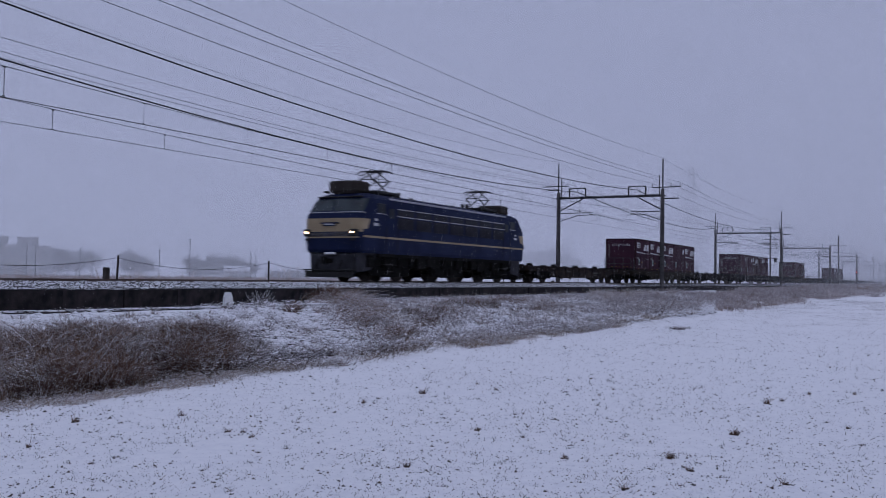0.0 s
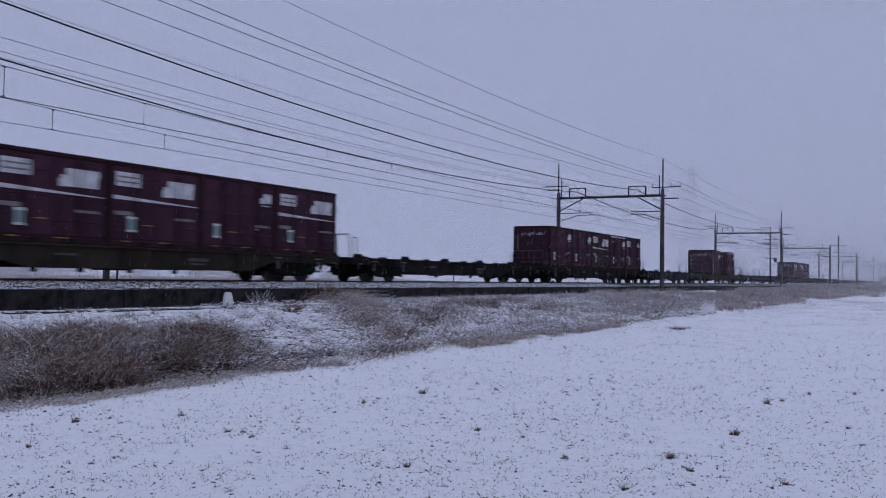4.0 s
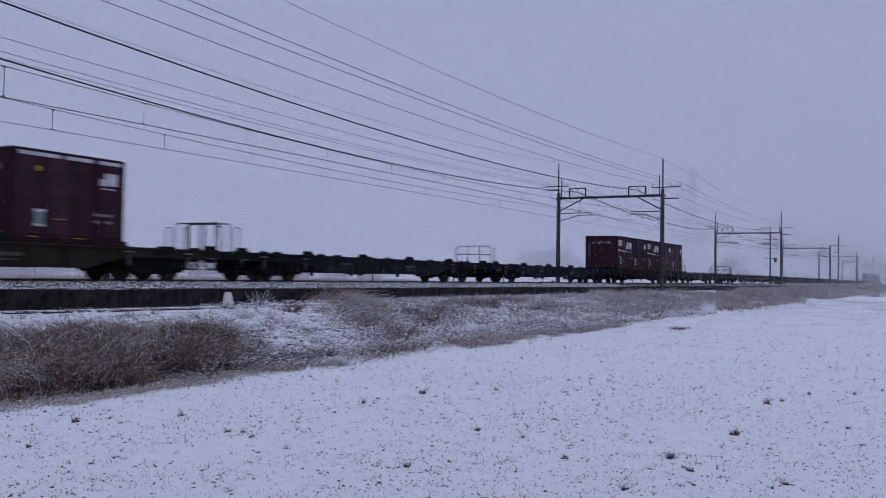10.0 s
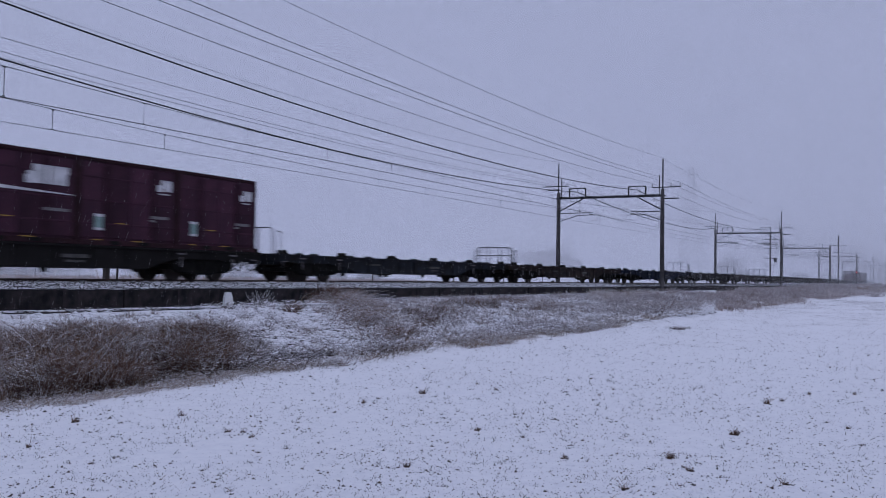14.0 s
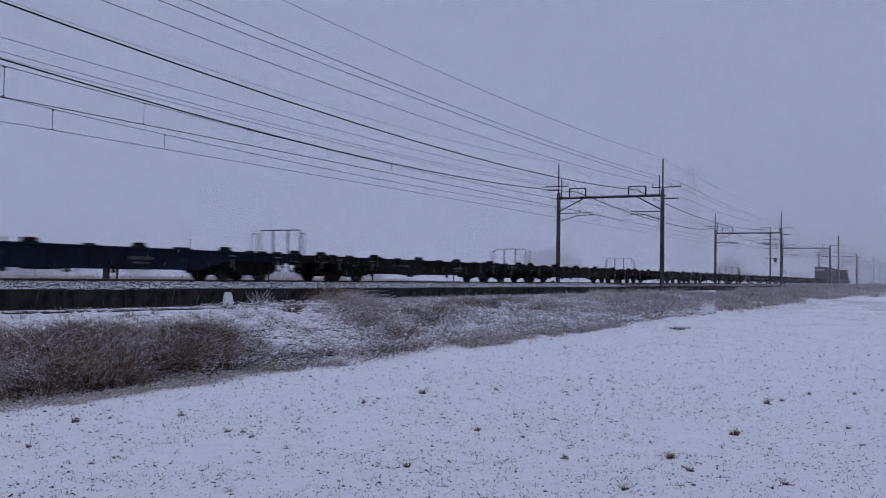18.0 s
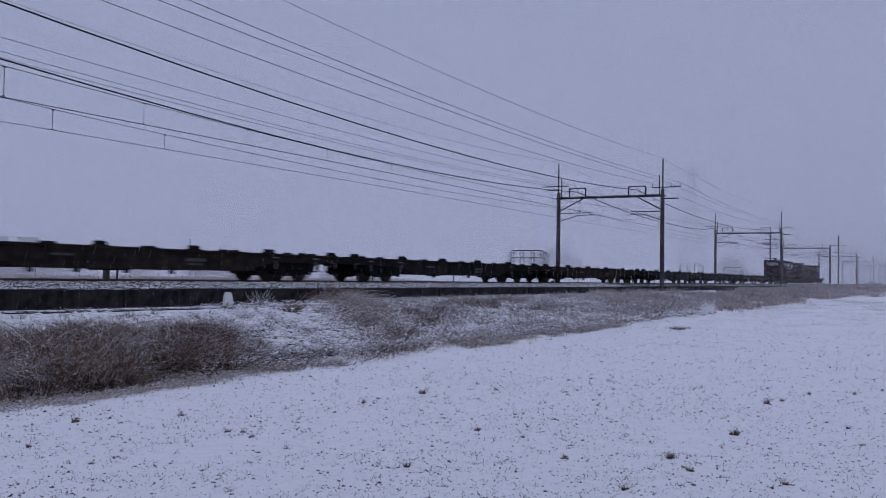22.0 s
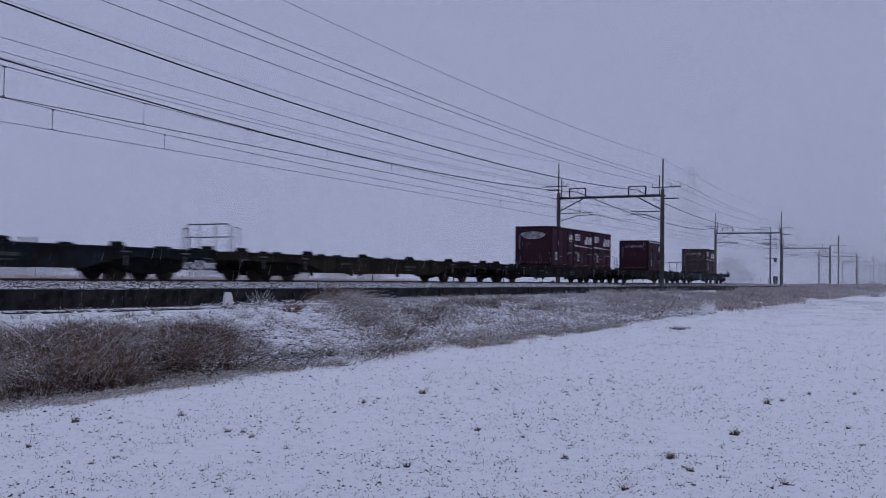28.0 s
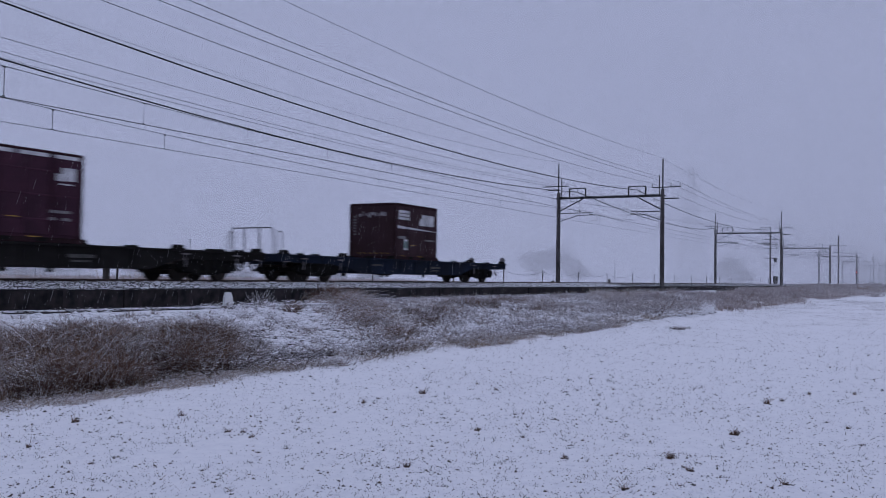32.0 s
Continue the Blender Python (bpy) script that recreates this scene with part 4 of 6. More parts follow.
tagged(caught, "flecks of snow caught in the brown thicket", "snow", kind="stuff")
# uneven drifts on the path between stand and wall
x, y = fan(900, 0.62, 1.5, 13.0, 19.2)
drift = scatter_lumps("snow_drifts", x, y, ground_z(x, y) - 0.01, 0.03 + 0.12 * rng.random(len(x)) ** 2, M_LUMP, 0.35, fine=True)
tagged(drift, "lumpy snow over stones on the path", "snow", kind="stuff")

# stubble and clods on the field: spread over the near field, thicker close by
def field_spots(n, reach, cut):
    """Spots on the field, ever sparser with distance from the near edge."""
    d, a = 1 / (1 / 2.7 - rng.random(n) * (1 / 2.7 - 1 / reach)), rng.random(n) * radians(64) - radians(4)
    x, y = d * np.cos(a), d * np.sin(a)
    keep = (y < 9.0) & (bumps(x * 1.1, y, 0.7) > cut - 0.5 * rng.random(n))
    return x[keep], y[keep], np.sqrt(d[keep] / 5.0)


x, y, k = field_spots(70000, 90.0, 0.5)
blades("field_stubble", *with_ground(x, y), (0.008 + 0.024 * rng.random(len(x)) ** 2.5) * k, M_TWIG, 0.0020, 0.8, "short stubble stalks poking through the snow", droop=0.12)
x, y, k = field_spots(16000, 70.0, 0.45)
blades("field_straw", *with_ground(x, y), (0.015 + 0.045 * rng.random(len(x)) ** 2) * k, M_GRASS, 0.0017, 0.9, "short straw bits poking through the snow")
cx, cy, ck = field_spots(7500, 45.0, 0.45)
pick = rng.integers(0, len(cx), len(cx) * 5)
pick = pick[rng.random(len(pick)) < (0.3 + 0.7 * rng.random(len(cx)))[pick]]
x, y, k = cx[pick] + rng.normal(size=len(pick)) * 0.016 * ck[pick], cy[pick] + rng.normal(size=len(pick)) * 0.016 * ck[pick], ck[pick]
blades("field_sprigs", *with_ground(x, y), (0.022 + 0.032 * rng.random(len(x)) ** 1.5) * k, M_TWIG, 0.0017, 0.6, "small sprigs of dead stalks in the snowy field", droop=0.15)
x, y, k = cx + rng.normal(size=len(cx)) * 0.01, cy, ck
clods = scatter_lumps("sprig_clods", x, y, ground_z(x, y) - 0.002, (0.004 + 0.011 * rng.random(len(x)) ** 2) * k, M_CLOD, 0.6, fine=True)
tagged(clods, "dark crumbs of soil round the sprigs", "soil clods", kind="stuff")
x, y, k = field_spots(62000, 130.0, 0.5)
clods = scatter_lumps("soil_clods", x, y, ground_z(x, y) - 0.001, (0.0027 + 0.008 * rng.random(len(x)) ** 5) * k, M_CLOD, 0.75)
tagged(clods, "small dark soil clods showing through the snow", "soil clods", kind="stuff")
x, y = 8.0 + 80.0 * rng.random(56000) ** 1.2, -4.0 + 12.8 * rng.random(56000)
keep = bumps(x, y, 1.3) > 0.7 - 0.6 * rng.random(56000)
x, y = x[keep], y[keep]
clods = scatter_lumps("far_field_clods", x, y, ground_z(x, y), (0.003 + 0.006 * rng.random(len(x)) ** 3) * (0.5 + x / 26), M_CLOD, 0.7)
tagged(clods, "dark soil specks across the farther field", "soil clods", kind="stuff")
x, y, k = field_spots(12000, 60.0, 0.4)
lumps = scatter_lumps("snow_lumps", x, y, ground_z(x, y) - 0.004, (0.010 + 0.022 * rng.random(len(x)) ** 2) * k, M_LUMP, 0.45)
tagged(lumps, "small rounded lumps of snow over the field", "snow lumps", kind="stuff")
x = 4.0 + 50.0 * rng.random(1300) ** 1.5
y = 7.7 + 2.2 * rng.random(1300) + 1.2 * (bumps(x, 0 * x, 1.9) - 0.5)
clods = scatter_lumps("edge_clods", x, y, ground_z(x, y) - 0.003, 0.006 + 0.020 * rng.random(len(x)) ** 3, M_CLOD, 0.6, fine=True)
tagged(clods, "dark soil clods along the field edge", "soil clods", kind="stuff")


def tuft(x, y, size, count):
    z = float(ground_z(x, y))
    t = thing("grass_tuft", "small dry grass tuft standing in the snowy field", "grass tuft", "grass tufts", at=(x, y, z))
    for mat_, k, nm in ((M_GRASS, 1.0, "brown_clump"), (M_DEADSHADE, 0.75, "dark_clump")):
        r, a = np.sqrt(rng.random(count)) * size * 0.22, rng.random(count) * 6.283
        ob = blades(nm, r * np.cos(a), r * np.sin(a), np.full(count, -0.01), size * 0.72 * k * (0.2 + 0.8 * rng.random(count)), mat_, 0.0021, 0.95, droop=0.3)
        ob.parent = t
        for key in list(ob.keys()):
            del ob[key]
    bm = bmesh.new()
    for k in range(4):
        bmesh.ops.create_icosphere(bm, subdivisions=1, radius=size * (0.07 + 0.06 * rng.random()), matrix=Matrix.Translation((size * 0.14 * rng.normal(), size * 0.11 * rng.normal(), 0.002)))
    for q in bm.verts:
        q.co *= 0.75 + 0.5 * rng.random()
        q.co.z *= 0.6
    part("clod", bm, M_CLOD, t)


TUFTS = ((7.7, 2.04, 0.17, 34), (10.35, 5.98, 0.2, 40), (9.16, 6.09, 0.14, 18), (6.3, 7.63, 0.16, 40), (7.18, 7.08, 0.14, 18), (6.68, 5.98, 0.13, 18), (6.74, 5.84, 0.1, 18), (9.31, 1.83, 0.18, 40), (11.99, 1.97, 0.2, 40), (12.34, 1.84, 0.14, 18), (13.55, 1.1, 0.1, 18), (7.25, 1.76, 0.12, 18), (6.42, 2.03, 0.14, 18), (7.31, 2.82, 0.12, 18), (13.31, 1.64, 0.12, 18), (11.39, 3.94, 0.1, 18), (12.09, 3.98, 0.1, 18), (6.62, 5.63, 0.12, 18), (4.99, 5.86, 0.08, 18), (5.16, 6.82, 0.1, 18), (6.19, 3.71, 0.14, 18), (8.07, 4.03, 0.12, 18), (7.2, 1.05, 0.14, 18), (10.47, 0.91, 0.1, 18), (11.14, 5.29, 0.12, 18), (13.91, 10.2, 0.16, 40))
for q in TUFTS:
    tuft(*q)
# reeds behind the far track
x = 20 + 45 * rng.random(2600)
y = 33.0 + 5.0 * rng.random(2600)
keep = bumps(x, y, 2.4) > 0.4
x, y = x[keep], y[keep]
blades("far_reeds", x, y, ground_z(x, y), 0.45 + 0.75 * rng.random(len(x)) ** 2, M_STRAW, 0.009, 0.6, "thin dry reeds behind the fence")
tussocks("reed_plume", "the thin reed plumes behind the fence", M_STRAW, 24.0 + 22.0 * rng.random(46), 33.4 + 3.0 * rng.random(46), 5, 0.5, 1.15, 0.35, 0.12, 0.0065, 0.3, twigs=3)
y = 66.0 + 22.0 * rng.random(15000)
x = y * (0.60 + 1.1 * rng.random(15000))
# reeds take the haze-paled stalk colour too
blades("reed_bed", x, y, ground_z(x, y) - 0.05, 0.7 + 0.7 * rng.random(15000), M_RIME_HAZED, 0.02, 0.25, "broad reed bed, paled for haze, across the snowy field", droop=0.1)
x, y = 60 + 160 * rng.random(6000), 60 + 150 * rng.random(6000)
blades("far_field_grass", x, y, np.full(len(x), -1.15), 0.3 + 0.7 * rng.random(len(x)), M_STRAW, 0.05, 0.6, "distant band of dry grass across the snowy field")


# ---- the distance ----
def pylon(x, y, h, base, turn):
    p = thing("power_pylon", "pale lattice power pylon fading in the snowfall", "pylon", "power pylons", at=pose(x, y, -1.2, 0, 0, turn))
    half = lambda z: base / 2 * (1 - z / h) ** 1.25 + 0.9 * (z / h) ** 0.5
    levels = [h * k for k in (0, 0.16, 0.31, 0.44, 0.55, 0.64, 0.72, 0.79, 0.86, 0.93, 1.0)]
    for sx_, sy_ in ((1, 1), (1, -1), (-1, -1), (-1, 1)):
        bm = bmesh.new()
        pipe(bm, [(sx_ * half(z), sy_ * half(z), z) for z in levels], 0.14, 4)
        part("leg", bm, M_STEEL, p)
    bm = bmesh.new()
    for z0, z1 in zip(levels, levels[1:]):
        a, b = half(z0), half(z1)
        for q in ((1, 1, -1, 1), (1, -1, -1, -1), (1, 1, 1, -1), (-1, 1, -1, -1)):
            rod(bm, (q[0] * a, q[1] * a, z0), (q[2] * b, q[3] * b, z1), 0.07, 4)
            rod(bm, (q[2] * a, q[3] * a, z0), (q[0] * b, q[1] * b, z1), 0.07, 4)
            rod(bm, (q[0] * b, q[1] * b, z1), (q[2] * b, q[3] * b, z1), 0.07, 4)
    part("lattice", bm, M_STEEL, p)
    for z in (0.66, 0.80, 0.94):
        bm = bmesh.new()
        for s in (-1, 1):
            rod(bm, (0, 0, h * z + 1.4), (0, s * 5.5, h * z), 0.12, 4)
            rod(bm, (0, 0, h * z - 0.3), (0, s * 5.5, h * z), 0.12, 4)
        part("cross_arm", bm, M_STEEL, p)
    return p


pylon(422.9, 103.1, 54.0, 12.0, 30)
pylon(439.4, 363.5, 46.0, 10.0, 30)


def bare_tree(x, y, h, w, seed):
    """A leafless tree: tapered trunk, limbs, and a crown of fine twig clumps with gaps."""
    g = np.random.default_rng(seed)
    t = thing("bare_tree", "bare winter tree, grey in the snowfall", "tree", "distant trees", at=(x, y, -1.25))
    bm = bmesh.new()
    rod(bm, (0, 0, 0), (0.1, 0, h * 0.4), h * 0.03, 8, h * 0.02)
    tips = []
    for k in range(9):
        a = k * 2.4 + g.random()
        b0 = Vector((0.05, 0, h * (0.08 + 0.2 * g.random())))
        b1 = Vector((math.cos(a) * w * 0.28, math.sin(a) * w * 0.28, h * (0.22 + 0.5 * g.random())))
        rod(bm, b0, b1, h * 0.012, 5, h * 0.006)
        for _ in range(3):
            b2 = b1 + Vector((g.normal() * w * 0.13, g.normal() * w * 0.13, h * 0.14 * (0.3 + g.random())))
            rod(bm, b1, b2, h * 0.006, 4, h * 0.002)
            tips.append(b2)
    part("trunk", bm, M_BARK, t)
    n_ = 4200
    k = g.integers(0, len(tips), n_)
    c = np.array([tuple(p) for p in tips])[k] + g.normal(size=(n_, 3)) * (w * 0.085, w * 0.085, h * 0.12)
    d = g.normal(size=(n_, 3)) * (0.5, 0.5, 0.4) + (0, 0, 0.4)
    s = g.normal(size=(n_, 3)) * 0.11
    v = np.stack([c - s, c + s, c + d], 1).reshape(-1, 3)
    ob = new("crown", raw_mesh("crown", v, np.arange(3 * n_).reshape(-1, 3), M_TWIG))
    ob.parent = t
    return t


for i, (x, y, h, w) in enumerate(((225.6, 274.8, 9.5, 15), (222.0, 281.0, 8.5, 10), (236.4, 255.2, 9.0, 11), (249.6, 231.1, 8.0, 12), (246.7, 236.5, 7.0, 9), (254.0, 223.0, 7.5, 11),
                                  (277.0, 117.5, 10.5, 10), (281.0, 112.0, 11.5, 11), (287.0, 108.0, 8.0, 9), (339.0, 68.9, 10.5, 10), (330.0, 62.0, 6.0, 6))):
    q = 1.03 if i < 6 else 1.36
    bare_tree(x * q, y * q, h * q, w * q, i + 3)


def block(x, y, w, d, h, turn, label, floors, cols):
    """A plain building with set-back windows and a snowy flat roof."""
    b = thing("building", label, "building", "distant buildings", at=pose(x, y, -1.2, 0, 0, turn))
    part("wall", boxes((0, 0, h / 2, w, d, h)), M_BUILDING, b)
    part("roof", boxes((0, 0, h + 0.15, w + 0.3, d + 0.3, 0.3)), M_ROOFSNOW, b)
    pane = meshed("window", boxes((0, 0, 0, w / cols * 0.55, 0.12, 1.3)), M_WINDOW)
    for i in range(floors):
        for j in range(cols):
            part("window", pane, None, b, at=((j + 0.5) * w / cols - w / 2, -d / 2 - 0.03, h * (i + 0.55) / floors))
    return b


block(197.6, 264.3, 6.2, 6, 12.3, -36.8, "pale multi-storey tower of a building half lost in snowfall", 3, 2)
block(201.7, 261.2, 3.9, 5, 9.6, -37.7, "lower pale wing of a distant building", 2, 1)
block(193.9, 267.0, 2.8, 5, 9.8, -36.0, "narrow pale wing between two distant towers", 2, 1)
block(190.3, 269.6, 6.1, 6, 12.4, -35.2, "pale distant building with dark upper windows", 3, 2)


def house(x, y, w, d, h, turn):
    b = thing("house", "low distant house with a snow-covered roof", "house", "distant houses", at=pose(x, y, -1.2, 0, 0, turn))
    part("wall", boxes((0, 0, h / 2, w, d, h)), M_BUILDING, b)
    bm = bmesh.new()
    prism(bm, [(-d / 2 - 0.4, h), (d / 2 + 0.4, h), (0, h + d * 0.3)], -w / 2 - 0.3, w / 2 + 0.3)
    r = part("roof", bm, M_ROOFSNOW, b)
    r.rotation_euler = (0, 0, radians(90))
    for s in (-0.25, 0.25):
        part("window", boxes((s * w, -d / 2 - 0.03, h * 0.55, 1.4, 0.1, 1.0)), M_WINDOW, b)


for q in ((240.3, 185.8, 7.5, 6, 2.9, -52), (245.7, 176.1, 9, 6, 2.4, -52), (236.5, 192.5, 6, 5, 2.6, -40), (232.0, 205.0, 8, 6, 2.5, -50), (252.0, 166.0, 8, 6, 2.3, -50)):
    house(*q)


def far_pole(x, y, h, r, lamp=False):
    p = thing("street_lamp" if lamp else "utility_pole", "tall street lamp across the field" if lamp else "thin utility pole across the field", "street lamp" if lamp else "utility pole", at=(x, y, -1.2))
    part("shaft", rods(((0, 0, 0), (0, 0, h), r), n=6), M_STEEL, p)
    if lamp:
        part("lamp_head", boxes((0, 0, h, 0.55, 0.55, 0.3), (0, 0, h - 0.7, 0.9, 0.9, 0.14), bevel=0.03), M_STEEL, p)
    else:
        part("cross_arm", boxes((0, 0, h - 0.6, 0.08, 1.0, 0.08)), M_STEEL, p)


for q in ((185.8, 181.2, 10.8, 0.1, True), (181.8, 188.5, 8.2, 0.1), (157.7, 211.4, 8.4, 0.13), (158.8, 209.3, 8.4, 0.13), (178.2, 215.7, 8.2, 0.1), (186.8, 220.8, 8.6, 0.1),
          (204.0, 196.0, 7.2, 0.13), (214.0, 182.0, 7.6, 0.13), (224.0, 158.0, 8.4, 0.13), (292.0, 96.0, 8.0, 0.14), (199.0, 171.0, 8.0, 0.12)):
    far_pole(*q)

# flat see-through sheets added across the camera's view, standing in for snowy haze
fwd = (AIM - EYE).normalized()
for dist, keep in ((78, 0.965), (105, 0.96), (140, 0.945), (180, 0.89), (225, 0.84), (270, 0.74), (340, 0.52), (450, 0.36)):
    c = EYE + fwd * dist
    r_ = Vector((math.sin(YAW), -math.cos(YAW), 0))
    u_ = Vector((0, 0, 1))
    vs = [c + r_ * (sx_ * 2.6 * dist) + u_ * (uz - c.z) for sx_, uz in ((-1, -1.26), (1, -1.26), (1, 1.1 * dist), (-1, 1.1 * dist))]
    ob = new("snowfall_veil", raw_mesh("snowfall_veil", [tuple(v) for v in vs], [(0, 1, 2, 3)], haze_sheet_material("haze_screen_mix", keep)))
    tagged(ob, "flat see-through sheet standing in for snowy haze", "snowfall", kind="stuff")

# flakes that come down past the train, stretched to look like streaks from the camera
n = 60000
x, y = 3.0 + 42.0 * rng.random(n), 5.0 + 15.5 * rng.random(n)
z = -1.0 + 56.0 * rng.random(n)
ln, wd = (0.05 + 0.09 * rng.random(n)) * (0.4 + x / 40), (0.00018 + 0.00025 * rng.random(n)) * (0.4 + x / 32)
sl = 0.25 + 0.15 * rng.random(n)
a = np.stack([x - wd * 0.5, y + wd, z], -1)
b = np.stack([x + wd * 0.5, y - wd, z], -1)
c2 = np.stack([x + ln * sl + wd * 0.5, y - wd, z + ln], -1)
d2 = np.stack([x + ln * sl - wd * 0.5, y + wd, z + ln], -1)
v = np.stack([a, b, c2, d2], 1).reshape(-1, 3)
flakes = new("falling_snowflakes", raw_mesh("falling_snowflakes", v, np.arange(4 * n).reshape(-1, 4), M_FLAKE))
tagged(flakes, "snowflakes stretched into thin streaks falling past the train", "snowflakes", kind="stuff")


# ---- the freight train ----
TRACK_Y = TRACKS[0]
SPEED, GAIN = 14.737, 0.0045
TAIL, PITCH = 282.4, 20.4
SLOT = 3.756


def run(t):
    """How far the train has come, counted from its place at 16 s."""
    return SPEED * (t - 16) + GAIN / 2 * (t - 16) ** 2


def view_offset(k):
    """How far a wagon stands off the even pitch, fitted to where it shows in the camera's view."""
    return float(np.interp(k, [0, 1, 2, 14, 17, 19, 21], [0.2, 0.28, -0.07, -0.55, -0.33, 0.3, 0.0]))


MOVING = []      # (thing, x at 16 s, z)


def wheelset_mesh(r):
    bm = bmesh.new()
    rod(bm, (0, -0.7, 0), (0, 0.7, 0), 0.075, 8)
    for s in (-1, 1):
        rod(bm, (0, s * 0.50, 0), (0, s * 0.53, 0), r + 0.028, 20)
        rod(bm, (0, s * 0.53, 0), (0, s * 0.63, 0), r, 20)
        rod(bm, (0, s * 0.60, 0), (0, s * 0.66, 0), 0.14, 10)
        for k in range(3):
            a = k * 2.094
            rod(bm, (math.cos(a) * r * 0.6, s * 0.60, math.sin(a) * r * 0.6), (math.cos(a) * r * 0.6, s * 0.636, math.sin(a) * r * 0.6), 0.05, 6)
    return meshed("wheelset", bm, M_WHEEL)


WAGON_WHEELS = wheelset_mesh(0.43)
LOCO_WHEELS = wheelset_mesh(0.56)


def bogie(parent, x, base, r, wheels):
    bm = bmesh.new()
    for s in (-1, 1):
        out = [(-base / 2 - 0.42, 0.42), (-base / 2 - 0.2, 0.26), (-base / 2 + 0.3, 0.26), (-0.45, 0.20), (0.45, 0.20), (base / 2 - 0.3, 0.26), (base / 2 + 0.2, 0.26), (base / 2 + 0.42, 0.42),
               (base / 2 + 0.4, 0.62), (0.5, 0.74), (-0.5, 0.74), (-base / 2 - 0.4, 0.62)]
        prism(bm, out, s * 0.86, s * 0.98)
        for e in (-1, 1):
            box(bm, e * base / 2, s * 1.0, r, 0.34, 0.12, 0.30, 0.03)
            box(bm, e * 0.22, s * 1.0, 0.5, 0.14, 0.12, 0.34, 0.03)
    box(bm, 0, 0, 0.58, 0.5, 1.9, 0.26)
    for e in (-1, 1):
        box(bm, e * (base / 2 + 0.5), 0, 0.45, 0.08, 1.7, 0.16)
    b = part("bogie", bm, M_BOGIE, parent, at=(x, 0, 0))
    for e in (-1, 1):
        p = (e * base / 2, 0, r)
        part("wheelset", wheels, None, b, at=p)
    return b


def railing(parent, x, style):
    """End railing: a high middle frame and a lower hoop at either side."""
    e = 1 if x < 0 else -1
    bm = bmesh.new()
    pipe(bm, [(x, -1.0, 1.80), (x, -0.92, 1.95), (x, 0.92, 1.95), (x, 1.0, 1.80)], 0.024, 5)
    for s in (-1, 1):
        rod(bm, (x, s * 0.36, 0.95), (x, s * 0.36, 1.95), 0.034 if style == 0 else 0.024, 5)
        rod(bm, (x, s * 1.0, 0.95), (x, s * 1.0, 1.80), 0.02, 5)
    if style == 1:
        rod(bm, (x, -1.0, 1.5), (x, 1.0, 1.5), 0.021, 5)
    rail = part("railing", bm, M_RAILING, parent, "thin steel end railing")
    for s in (-1, 1):
        bm = bmesh.new()
        pipe(bm, [(x, s * 1.16, 0.95), (x, s * 1.16, 1.74), (x + e * 0.06, s * 1.16, 1.82), (x + e * 0.26, s * 1.16, 1.82), (x + e * 0.32, s * 1.16, 1.74), (x + e * 0.32, s * 1.16, 0.95)], 0.018, 5)
        part("hand_hoop", bm, M_RAILING, rail)


